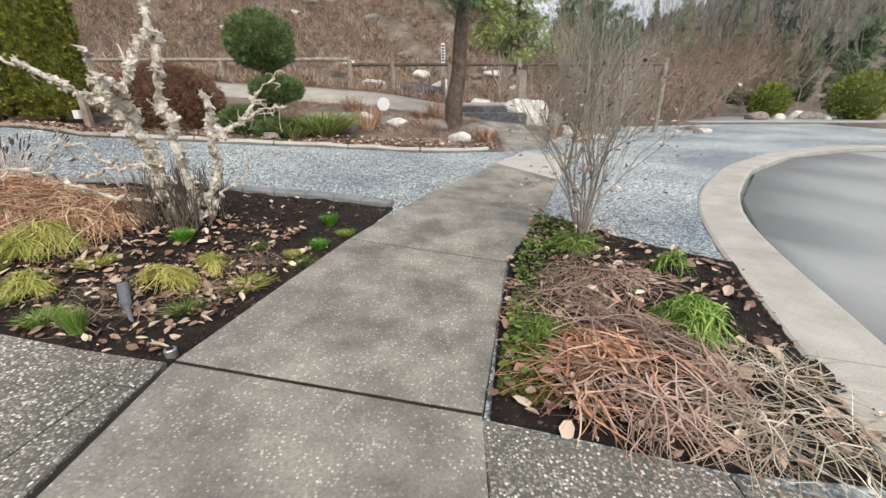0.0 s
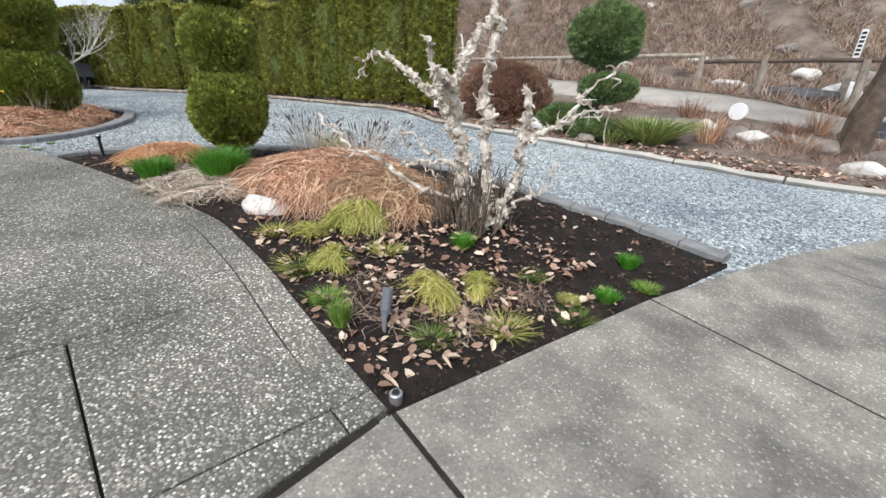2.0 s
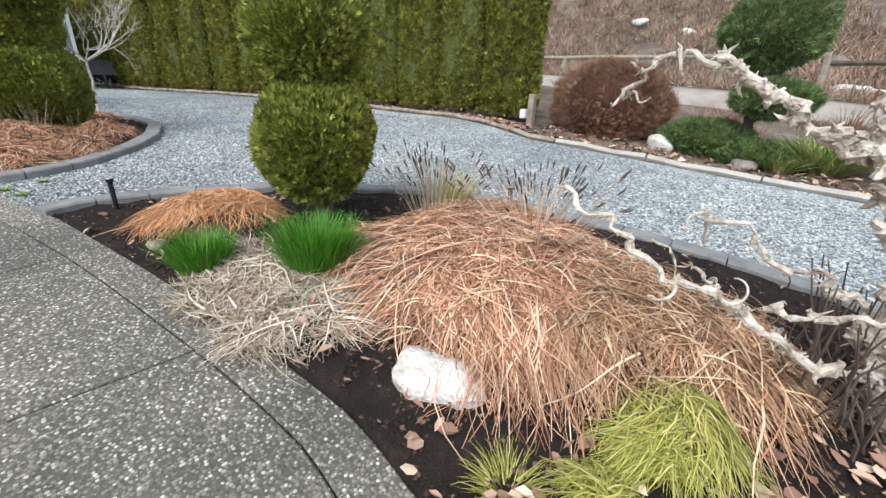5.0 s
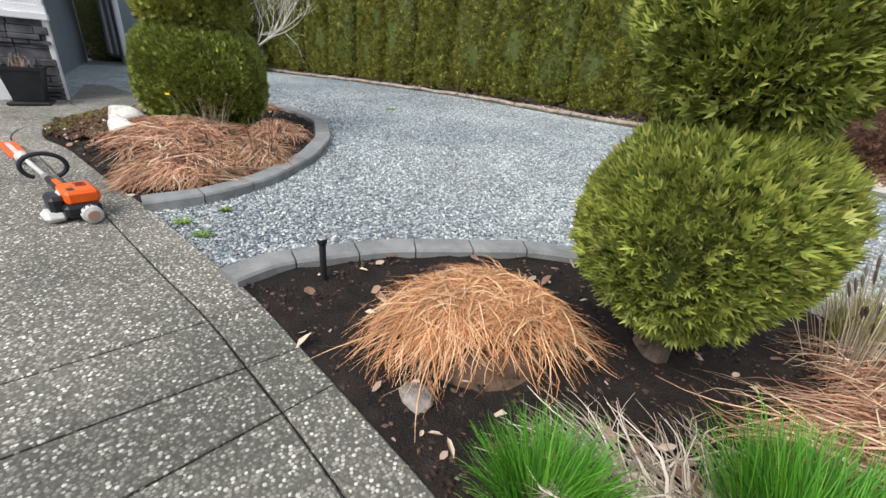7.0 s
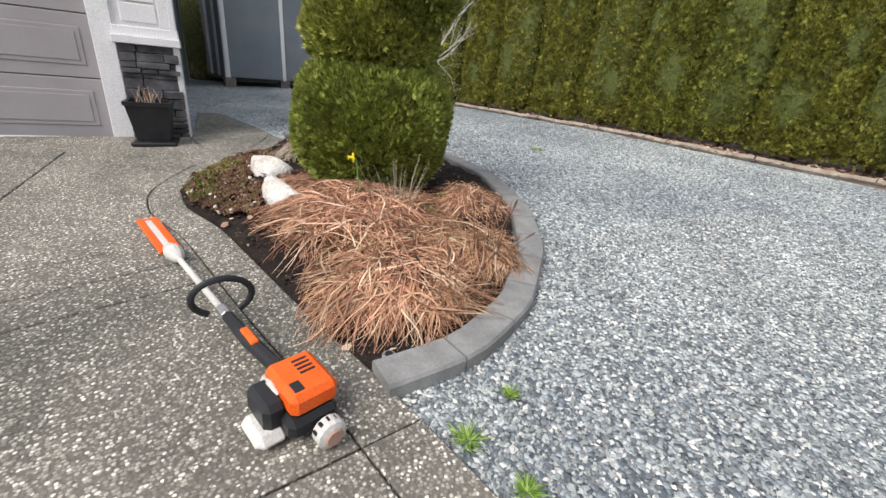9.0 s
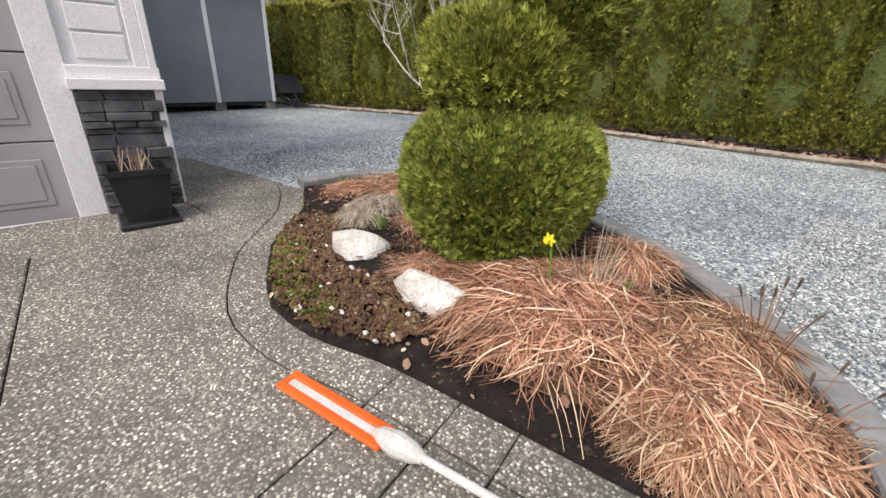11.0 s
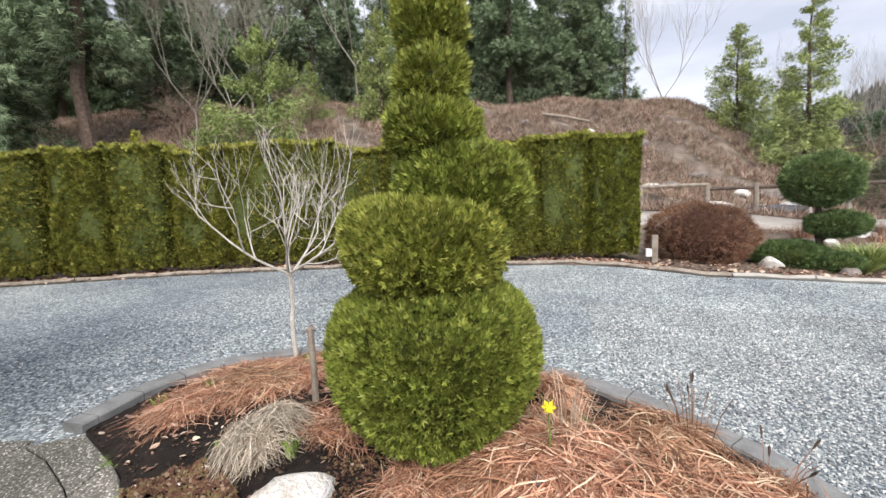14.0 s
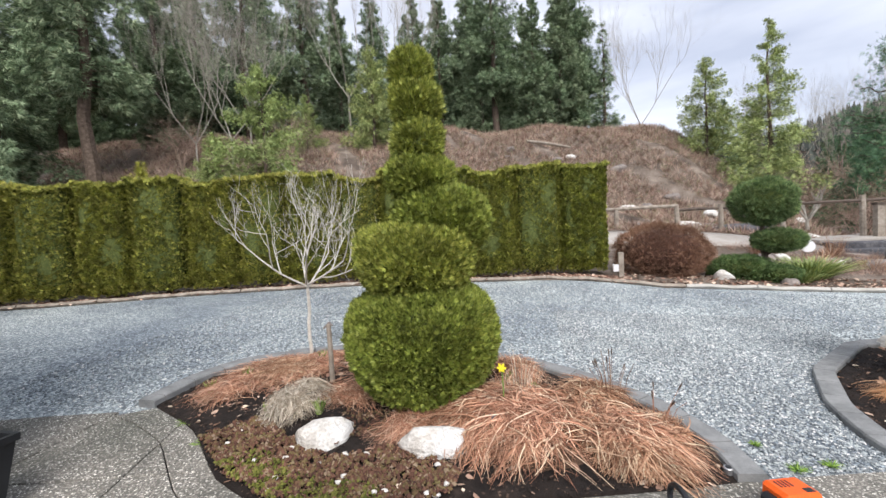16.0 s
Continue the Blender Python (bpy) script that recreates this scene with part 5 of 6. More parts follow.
HEATH = [(-10.0, .7), (-9.62, .43), (-9.2, .27), (-8.95, .21), (-8.62, .27), (-8.3, .46), (-8.3, .62), (-8.75, .75), (-9.0, .6), (-9.4, .75), (-9.75, .95)]
xs, ys = scatter(HEATH, 7500)
bits("heather_mat", xs, ys, lambda a, b: bed2_z(a, b) + .025 + .02 * np.sin(a * 40) * np.cos(b * 37), .011, M["moss_bit"], "brown and mossy low heather mat", "groundcover", .9)
xs, ys = scatter([(-9.7, .47), (-9.2, .25), (-8.9, .2), (-8.55, .3), (-8.7, .42), (-9.1, .42), (-9.5, .62)], 700)
bits("moss_patch", xs, ys, lambda a, b: bed2_z(a, b) + .035, .01, M["moss_green"], "olive moss among brown heather at the bed's rim", "moss", .9)
xs, ys = scatter([(-9.0, .8), (-8.2, .8), (-8.1, 1.1), (-9.2, 1.1)], 1500)
bits("heather_mat", xs, ys, lambda a, b: bed2_z(a, b) + .01, .009, M["moss_bit"], "brown needle litter under the thuja", "groundcover", .7)
# bed by the road
xs, ys = scatter([(.2, 1.3), (.5, 2.6), (.9, 3.8), (1.3, 3.3), (.8, 2.8), (.55, 2.2), (.45, 1.4)], 1500)
leaves("low_groundcover", xs, ys, lambda a, b: bed3_z(a, b) + .03, .016, M["ground_green"], "low green leafy groundcover beside the sidewalk", .04, "groundcover")
xs, ys = scatter([(.2, 1.3), (.6, 1.2), (.75, 1.7), (.5, 2.1), (.35, 2.0)], 2600)
bits("moss_patch", xs, ys, lambda a, b: bed3_z(a, b) + .012, .011, M["moss_green"], "olive green moss cushions beside the sidewalk", "moss", .8)
xs, ys = scatter(BED3, 640)
leaves("fallen_leaves", xs, ys, bed3_z, .03, M["leaf"], "dead brown leaves among dry stems", .05)
dome_grass(.8, 1.5, bed3_z, .5, .08, 420, M["brush"], "tangled tan and brown dry stems", .45, .004, swirl=1.1)
dome_grass(.7, 1.35, bed3_z, .4, .07, 260, M["russet_grass"], "broken reddish dead stems at the bed's corner", .4, .0055, swirl=1.0)
dome_grass(.6, 2.0, bed3_z, .35, .05, 200, M["brush"], "tangled thin dead stems over moss", .4, .003, swirl=1.3)
dome_grass(1.25, 1.25, bed3_z, .45, .04, 300, M["pale_grass"], "long pale fallen stems beside the curb", .6, .003, swirl=.8)
dome_grass(1.0, 2.3, bed3_z, .4, .04, 350, M["brush"], "tangled dry stems on dark mulch", .4, .003, swirl=1.1)
dome_grass(.42, 1.75, bed3_z, .16, .05, 700, M["ground_green"], "mossy green clump beside the sidewalk", .12, .003, swirl=1.1)
dome_grass(1.25, 1.72, bed3_z, .2, .13, 1200, M["fresh"], "bright lime green leafy clump", .14, .005, swirl=1.1)
dome_grass(1.0, 2.95, bed3_z, .3, .06, 1000, M["ground_green"], "fresh green clump at the shrub's foot", .16, .005, swirl=1.1)
dome_grass(1.45, 2.35, bed3_z, .12, .12, 300, M["fresh"], "small grey-green sprig clump", .12, .004, swirl=1.1)
leaves("dry_shrub_leaves", 1.08 + rng.normal(0, .28, 900), 3.05 + rng.normal(0, .28, 900), lambda a, b: bed3_z(a, b) + rng.uniform(.15, 1.3, len(a)), .014, M["leaf"], "sparse dry brown leaves held on twigs")
# moss at the gravel's edge
for x, y, R in ((-6.5, 1.08, .05), (-6.3, 1.15, .04), (-6.6, 1.3, .03), (-9.9, 4.0, .1), (-10.3, .95, .08), (-10.0, .72, .05)):
    tuft(x, y, H, R * .8, .018, 90, M["fresh"], "low weedy moss patch at the gravel's edge", .003, 1.0, "weeds", "weeds")
dome_grass(-9.2, 1.5, bed2_z, .42, .04, 1500, M["russet_grass"], "thin russet grass litter round the thuja stem", .3, .0024, swirl=1.2)
dome_grass(-8.55, .98, bed2_z, .3, .04, 800, M["russet_grass"], "thin russet grass litter behind a white rock", .3, .0024, swirl=1.2)
for x, y in ((-9.7, 1.0), (-9.6, 1.35), (-9.35, 1.05), (-10.35, 1.6), (-10.5, 1.35), (-9.9, 2.1), (-8.1, 1.75), (-7.9, 1.55), (-8.0, .95), (-3.1, 2.5)):
    tuft(x, y, bed2_z if x < -6 else bed1_z, .04, .12, 26, M["fresh"], "fresh green bulb shoots", .007, .7, "bulb_shoots", "bulb shoots")

# rocks
rock(-3.08, 1.98, (.17, .11, .13), M["rock_white"], "pale rounded rock half buried under dry grass", 3, .4)
rock(-9.16, .78, (.2, .12, .12), M["rock_white"], "white weathered rock on brown heather", 5, .95, .25)
rock(-8.47, .77, (.2, .1, .115), M["rock_white"], "white pointed rock beside dry grass", 8, .35, .15)
rock(-9.24, .5, (.06, .04, .04), M["rock_white"], "small white stone on heather", 6, 1.0)
rock(-4.35, 3.5, (.12, .08, .08), M["rock_white"], "pale stone near the lime grass clump", 9)
rock(-4.85, 1.6, (.07, .05, .03), M["rock"], "flat grey stone at the driveway edge", 12)
rock(-9.65, 1.3, (.13, .1, .09), M["rock"], "grey brown stone among dry stems", 14)
px, py = scatter(HEATH, 26)
for i in range(len(px)):
    a, b = px[i:i + 1], py[i:i + 1]
    rock(float(a[0]), float(b[0]), (.014 + .01 * rng.random(), .012, .012), M["rock_white"], "small pale pebble on heather", 20 + i, group="bed pebbles", ground=float(bed2_z(a, b)[0]) + .025)


def path_lights():
    for x, y, top in ((-5.63, 1.565, .2), (-3.87, 3.5, .22)):
        t = thing("bollard_light", (x, y, h(x, y)), "slim black path light stake on mulch", "lamp", "path lights")
        s = Soup()
        tube(s, [(0, 0, -.05), (0, 0, top - .03), (0, 0, top - .02), (.0, 0, top)], [.014, .015, .021, .023], 10)
        s.make("post", M["black"], t)
        s = Soup()
        tube(s, [(0, 0, top), (0, 0, top + .004)], [.02, .018], 10)
        s.make("cap", M["steel"], t, "dull metal cap")
    for x, y in ((-1.2, 1.5), (-6.89, .965)):
        t = thing("ground_light", (x, y, h(x, y)), "small round recessed light at the bed's corner", "lamp", "ground lights")
        s = Soup()
        tube(s, [(0, 0, -.04), (0, 0, .028), (0, 0, .032)], [.024, .026, .022], 14)
        s.make("housing", M["steel"], t)
        s = Soup()
        tube(s, [(0, 0, .028), (0, 0, .036)], [.017, .014], 12)
        s.make("lens", M["black"], t, "dark glass lens")
    t = thing("spotlight", (-1.56, 1.76, float(bed1_z(np.array([-1.56]), np.array([1.76]))[0])), "leaning grey garden spotlight with elbow joint", "lamp")
    s = Soup()
    tube(s, [(.03, -.03, -.02), (.012, -.012, .03), (0, 0, .045)], [.009, .012, .014], 8)
    s.make("elbow", M["grey_pvc"], t)
    s = Soup()
    tube(s, [(0, 0, .042), (-.005, .01, .06), (-.008, .012, .064), (-.03, .05, .155), (-.031, .052, .16)], [.015, .021, .024, .025, .022], 12)
    s.make("housing", M["grey_pvc"], t)
    t = thing("spotlight", (-8.16, .98, float(bed2_z(np.array([-8.16]), np.array([.98]))[0])), "small dark garden light among dry grass", "lamp")
    s = Soup()
    tube(s, [(0, 0, .0), (0, 0, .09), (.01, 0, .13)], [.02, .024, .02], 12)
    s.make("housing", M["grey_pvc"], t)
    t = thing("wooden_stake", (-9.53, 1.58, h(-9.5, 1.6)), "short weathered wooden stake beside the thuja", "stake")
    s = Soup()
    tube(s, [(0, 0, -.05), (0, 0, .3), (-.005, 0, .53), (-.005, 0, .54)], [.022, .021, .02, .015], 8)
    s.make("pole", M["wood_old"], t)
    s = Soup()
    tube(s, [(-.05, 0, .5), (0, .01, .545), (.03, 0, .52)], [.008, .014, .008], 6)
    s.make("tie", M["rock"], t, "pale cloth tie")


path_lights()


def daffodil(x, y):
    t = thing("daffodil", (x, y, float(bed2_z(np.array([x]), np.array([y]))[0])), "single yellow daffodil in bloom before the thuja", "flower")
    s = Soup()
    tube(s, [(0, 0, 0), (.005, 0, .2), (.0, -.01, .34), (-.0, -.03, .36)], .004, 5)
    s.make("stem", M["fresh"], t, "green stem")
    s = Soup()
    for i in range(6):
        a = i * 1.047
        c, d = math.cos(a), math.sin(a)
        s.add([(0, -.03, .36), (c * .02 - d * .01, -.032, .36 + d * .02 + c * .01), (c * .035, -.03, .36 + d * .035), (c * .02 + d * .01, -.032, .36 + d * .02 - c * .01)], [(0, 1, 2, 3)])
    s.make("petals", M["yellow"], t)
    s = Soup()
    tube(s, [(0, -.03, .36), (0, -.05, .36), (0, -.06, .36)], [.007, .009, .013], 8)
    s.make("trumpet", M["yellow"], t)


daffodil(-8.1, 1.18)


def build_trimmer():
    """Long-reach hedge trimmer lying on the driveway; built along x, engine at the origin."""
    a, b = np.array([-6.70, .65]), np.array([-8.41, .06])
    ang = math.atan2(b[1] - a[1], b[0] - a[0])
    t = thing("hedge_trimmer", (a[0], a[1], h(*a)), "orange and black petrol hedge trimmer lying on its side", "tool")
    t.rotation_euler = (0, radians(-2.0), ang)
    L = float(np.linalg.norm(b - a))
    bm = bmesh.new()
    box(bm, (-.1, -.11, .1), (.12, .06, .19), .02)
    box(bm, (-.06, -.1, .08), (.1, .05, .11), .01)
    part("engine_cover", bm, M["orange"], t, "bright orange engine cover")
    bm = bmesh.new()
    for i in range(4):
        box(bm, (.0 + i * .022, -.075, .186), (.01 + i * .022, -.02, .1925), .001)
    box(bm, (-.07, .0, .186), (-.02, .035, .1925), .002)
    part("cooling_slots", bm, M["black"], t, "dark cooling slots")
    bm = bmesh.new()
    box(bm, (-.12, -.1, .03), (.08, .08, .11), .02)
    box(bm, (-.05, .05, .04), (.11, .13, .15), .02)
    box(bm, (.1, -.08, .06), (.16, .02, .15), .02)
    part("engine_block", bm, M["black"], t, "black engine housing")
    s = Soup()
    tube(s, [(-.13, -.03, .06), (-.145, -.03, .06), (-.19, -.03, .06), (-.2, -.03, .06)], [.03, .052, .052, .03], 14)
    s.make("starter_housing", M["pale_plastic"], t, "pale slotted starter housing")
    s = Soup()
    tube(s, [(-.198, -.03, .06), (-.206, -.03, .06)], [.034, .03], 12)
    s.make("starter_badge", M["leaf"], t, "dull copper round badge")
    bm = bmesh.new()
    for i in range(5):
        q = -1.1 + i * .55
        box(bm, (-.17, -.032 + .045 * math.sin(q), .055 + .045 * math.cos(q)), (-.15, -.024 + .052 * math.sin(q), .062 + .052 * math.cos(q)), .001)
    part("vents", bm, M["black"], t, "dark vents")
    bm = box(bmesh.new(), (-.08, .06, .004), (.08, .17, .06), .024)
    part("fuel_tank", bm, M["pale_plastic"], t, "translucent grey white fuel tank")
    s = Soup()
    tube(s, [(.12, -.02, .09), (.24, -.01, .08), (.4, 0, .07), (.63, 0, .06)], [.035, .024, .026, .02], 10)
    s.make("grip", M["black"], t, "black rubber grip")
    bm = box(bmesh.new(), (.34, -.014, .09), (.44, .014, .106), .005)
    part("trigger", bm, M["orange"], t, "orange trigger lock")
    s = Soup()
    u = np.linspace(-2.6, 2.6, 18)
    ring = np.stack([.63 + .02 * np.sin(u * 1.0), .1 * np.sin(u), .06 + .07 + .075 * np.cos(u)], 1)
    tube(s, ring, .013, 8)
    s.make("loop_handle", M["black"], t, "black loop handle")
    s = Soup()
    tube(s, [(.61, 0, .06), (L - .58, 0, .04)], .0135, 10)
    s.make("shaft", M["pale_plastic"], t, "pale metal shaft")
    s = Soup()
    tube(s, [(L - .62, 0, .04), (L - .58, 0, .038), (L - .52, 0, .035), (L - .46, 0, .03), (L - .43, 0, .028)], [.016, .032, .042, .032, .015], 12)
    s.make("gearbox", M["pale_plastic"], t, "pale worn gearbox")
    s = Soup()
    tube(s, [(.2, .02, .07), (.16, .045, .1), (.1, .05, .13), (.06, .05, .12)], [.012, .016, .013, .008], 7)
    s.make("throttle_boot", M["pale_plastic"], t, "pale throttle cable boot")
    s = Soup()
    tube(s, [(.58, 0, .06), (.6, 0, .06), (.655, 0, .06), (.67, 0, .06)], [.016, .024, .024, .015], 10)
    s.make("clamp", M["steel"], t, "dull metal handle clamp")
    bm = bmesh.new()
    box(bm, (L - .48, -.05, .016), (L + .0, -.016, .034), .006)
    box(bm, (L - .48, .016, .016), (L + .0, .05, .034), .006)
    box(bm, (L - .03, -.02, .016), (L + .0, .02, .03), .004)
    part("blade_cover", bm, M["orange"], t, "orange blade cover")
    for c in t.children:
        if c.name.split(".")[0] in ("engine_cover", "cooling_slots", "engine_block", "starter_housing", "starter_badge", "vents", "fuel_tank"):
            c.scale, c.location = (.84, .84, .84), (.06, .0, 0)
    bm = box(bmesh.new(), (L - .49, -.0165, .014), (L - .028, .0165, .028), .003)
    part("blade", bm, M["pale_plastic"], t, "pale steel blade bar")


build_trimmer()


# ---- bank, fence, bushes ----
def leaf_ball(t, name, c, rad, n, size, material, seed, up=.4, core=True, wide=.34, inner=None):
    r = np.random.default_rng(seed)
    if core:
        # solid filler, coloured dark for the shade inside the bush
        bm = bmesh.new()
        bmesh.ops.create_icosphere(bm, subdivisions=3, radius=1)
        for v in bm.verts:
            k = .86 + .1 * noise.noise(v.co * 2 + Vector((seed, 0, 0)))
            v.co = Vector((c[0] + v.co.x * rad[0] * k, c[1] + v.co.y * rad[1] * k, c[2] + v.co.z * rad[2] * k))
        part("core", bm, inner or M["thuja_shade_core"], t, "solid core, dark colour standing in for inner shade", True)
    d = unit(r.normal(0, 1, (n, 3)))
    lump = 1 + .06 * np.sin(d[:, 0] * 5 + seed) * np.cos(d[:, 2] * 6) + .05 * np.sin(d[:, 0] * 17 + seed) * np.sin(d[:, 1] * 15) * np.cos(d[:, 2] * 16) + r.normal(0, .04, n)
    P = np.array(c) + d * np.array(rad) * lump[:, None]
    s = Soup()
    sprays(s, P, d, size, up, r, wide)
    return s.make("crown" if name == "twigs" else name, material, t)


def build_bushes():
    z = g(-5.15, 8.0)
    t = thing("russet_bush", (-5.15, 8.05, .5), "clipped bare russet brown dome bush", "bush")
    leaf_ball(t, "twigs", (0, 0, .5), (.88, .72, .58), 14000, .09, M["red_twig"], 3, .2, True, .12, M["red_shade_core"])
    t = thing("dry_bush", (-19.2, .1, .6), "dense tan and olive bush in the gap beside the shed", "bush")
    leaf_ball(t, "twigs", (0, 0, 1.0), (.7, 1.3, 1.3), 6000, .12, M["brush"], 12, .4, True, .16)
    t = thing("juniper", (-3.68, 8.0, .42), "low spreading dark green juniper", "bush")
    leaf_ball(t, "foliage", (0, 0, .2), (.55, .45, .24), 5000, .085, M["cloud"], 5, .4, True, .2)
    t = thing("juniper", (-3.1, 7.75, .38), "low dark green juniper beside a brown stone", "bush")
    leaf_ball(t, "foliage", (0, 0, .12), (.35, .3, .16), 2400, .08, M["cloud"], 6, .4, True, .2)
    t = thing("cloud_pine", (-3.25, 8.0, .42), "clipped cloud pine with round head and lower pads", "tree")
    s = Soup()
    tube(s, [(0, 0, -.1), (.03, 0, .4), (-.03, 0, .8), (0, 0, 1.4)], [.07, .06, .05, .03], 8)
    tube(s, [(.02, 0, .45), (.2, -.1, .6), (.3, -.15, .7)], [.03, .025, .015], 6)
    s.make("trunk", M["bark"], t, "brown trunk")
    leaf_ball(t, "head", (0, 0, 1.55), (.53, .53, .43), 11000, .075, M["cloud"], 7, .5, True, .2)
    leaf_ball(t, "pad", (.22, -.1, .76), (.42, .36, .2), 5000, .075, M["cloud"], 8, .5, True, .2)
    tuft(-2.35, 8.2, G, .5, .42, 900, M["cedar"], "arching dark green fern clump", .012, .9, "fern")
    tuft(-2.75, 7.7, G, .25, .25, 400, M["cedar"], "arching dark green fern clump", .01, .9, "fern")
    rock(-4.15, 7.62, (.2, .14, .14), M["rock_white"], "white rounded rock beside the russet bush", 31, ground=g(-4.15, 7.62))
    rock(-3.08, 7.45, (.16, .12, .1), M["rock"], "tan stone beside the juniper", 32, ground=g(-3.08, 7.45))
    rock(.33, 8.35, (.24, .17, .15), M["rock_white"], "white rock in grass by the leaning tree", 33, ground=g(.33, 8.35))
    rock(.75, 9.2, (.4, .3, .22), M["rock"], "grey mossy boulder by the steps", 34, ground=g(.75, 9.2))
    rock(2.35, 12.0, (.62, .5, .5), M["rock_white"], "large pale boulder beside the path", 35, ground=g(2.35, 12))
    r = np.random.default_rng(5)
    k = 0
    for x0, y0, n, sx, sy, big in ((-1.5, 9.9, 12, 1.6, .35, .28), (-2.0, 14.6, 16, 2.0, .4, .4), (2.8, 14.8, 16, 1.6, .5, .45), (4.0, 12.2, 14, 1.5, .7, .33), (7.0, 14.6, 14, 2.2, .8, .35),
                                   (-.5, 18, 10, 4, 2, .45), (-6, 21, 10, 4, 3, .45), (18, 20.5, 16, 4, .5, .5)):
        for i in range(n):
            x, y = x0 + r.uniform(-sx, sx), y0 + r.uniform(-sy, sy)
            s_ = big * r.uniform(.45, 1.1)
            rock(x, y, (s_, s_ * r.uniform(.6, .9), s_ * r.uniform(.4, .7)), M["rock"] if r.random() < .7 else M["rock_white"],
                 "weathered boulder on the planted bank", 40 + k, r.uniform(0, 3), ground=g(x, y), group="bank boulders")
            k += 1
    rock(-.9, 14.2, (.95, .3, .22), M["stone_dark"], "long dark boulder by the fence", 200, .1, ground=g(-.9, 14.2) + .1)
    rock(.0, 14.9, (.5, .4, .42), M["rock_white"], "rounded pale boulder by the fence", 201, ground=g(0, 14.9) + .1)


build_bushes()


def build_fence():
    y = 13.9
    f = thing("rail_fence", (0, 0, 0), "weathered rustic rail fence with squared posts", "fence")
    posts = [-14, -11.6, -9.2, -7.0, -4.9, -2.95, -1.6, .2, 2.4, 4.6, 7.0]
    for i, x in enumerate(posts):
        z = g(x, y)
        top = 2.12 if x < 0 else (2.0 if x < 2 else 2.15)
        s = Soup()
        tube(s, [(x, y, z - .2), (x + .02, y, z + .5), (x, y, top)], [.085, .08, .08], 8)
        s.make("post", M["wood_old"], f)
    for a, b in zip(posts[:-1], posts[1:]):
        za = 2.13 if a < -2.96 else 1.98
        s = Soup()
        tube(s, [(a - .05, y, za), ((a + b) / 2, y + .02, za + .01), (b + .05, y, za)], .06 if a < -2.96 else .05, 7)
        s.make("rail", M["wood_old"] if a < -2.96 else M["wood_dark"], f)
    t = thing("marker_post", (.0, 14.4, g(0, 14.4)), "tall grey wooden post with white lettered strip", "post")
    boxed("post", (-.07, -.07, -.1), (.07, .07, 1.75), M["wood_old"], t)
    boxed("sign_strip", (-.06, -.085, 1.15), (.06, -.071, 1.72), M["white"], t, "white strip with dark bars")
    for i in range(6):
        boxed("bar", (-.04, -.09, 1.2 + i * .085), (.04, -.0855, 1.25 + i * .085), M["black"], t, "dark bar", .0)
    t = thing("gate_post", (2.42, 13.3, g(2.42, 13.3)), "short grey wooden post with cap", "post")
    boxed("post", (-.1, -.1, -.1), (.1, .1, 1.35), M["wood_old"], t)
    boxed("cap", (-.13, -.13, 1.35), (.13, .13, 1.42), M["wood_dark"], t, "dark post cap")
    t = thing("yard_plaque", (-1.38, 9.88, g(-1.38, 9.88)), "white oval yard plaque on a stake", "ornament")
    s = Soup()
    tube(s, [(0, 0, 0), (0, 0, .3)], .012, 6)
    s.make("stake", M["wood_old"], t)
    s = Soup()
    tube(s, [(0, .012, .4), (0, -.012, .4)], [.15, .14], 16)
    s.make("plate", M["white"], t)
    # steps and deck
    d = thing("garden_steps", (1.15, 11.4, g(1.15, 11.4)), "low dark stone steps up to a pale deck", "steps")
    boxed("step", (-.9, .0, -.2), (1.1, .5, .2), M["stone_dark"], d, "", .02)
    boxed("step", (-.8, .5, -.2), (1.1, 1.0, .36), M["stone_dark"], d, "", .02)
    boxed("deck", (-.8, 1.0, .3), (1.4, 3.2, .42), M["path"], d, "pale worn deck", .01)
    patch("garden_path", [(1.1, 7.5), (2.2, 7.3), (2.2, 9.5), (2.1, 11.4), (.9, 11.4), (1.2, 9.5)], .4, lambda x, y: G(x, y) + .02, M["concrete"], .1)
    # utility box at the hedge's end
    t = thing("utility_post", (-6.12, 7.3, h(-6.12, 7.3)), "small grey post with white outlet box", "post")
    boxed("post", (-.05, -.05, -.1), (.05, .05, .5), M["wood_old"], t)
    boxed("outlet_box", (-.16, -.1, .12), (-.06, .0, .26), M["white"], t, "white weatherproof box")
    # barrow by the shed
    t = thing("wheelbarrow", (-17.6, 3.45, h(-17.6, 3.45)), "dark tipped wheelbarrow leaning near the hedge", "barrow")
    bm = bmesh.new()
    for v in bmesh.ops.create_cone(bm, cap_ends=True, segments=4, radius1=.22, radius2=.42, depth=.3, matrix=Matrix.Translation((0, 0, .4)) @ Matrix.Rotation(.7, 4, "Y") @ Matrix.Rotation(.78, 4, "Z"))["verts"]:
        pass
    part("tray", bm, M["black"], t)
    s = Soup()
    u = np.linspace(0, 6.283, 15)
    tube(s, np.stack([.4 + .16 * np.cos(u), 0 * u, .17 + .15 * np.sin(u)], 1), .025, 6, False)
    s.make("wheel", M["black"], t)
    s = Soup()
    tube(s, [(.4, -.1, .17), (-.1, -.2, .3), (-.6, -.25, .45)], .014, 6)
    tube(s, [(.4, .1, .17), (-.1, .2, .3), (-.6, .25, .45)], .014, 6)
    tube(s, [(-.15, .2, .3), (-.2, .2, 0)], .012, 6)
    s.make("frame", M["steel"], t)


build_fence()


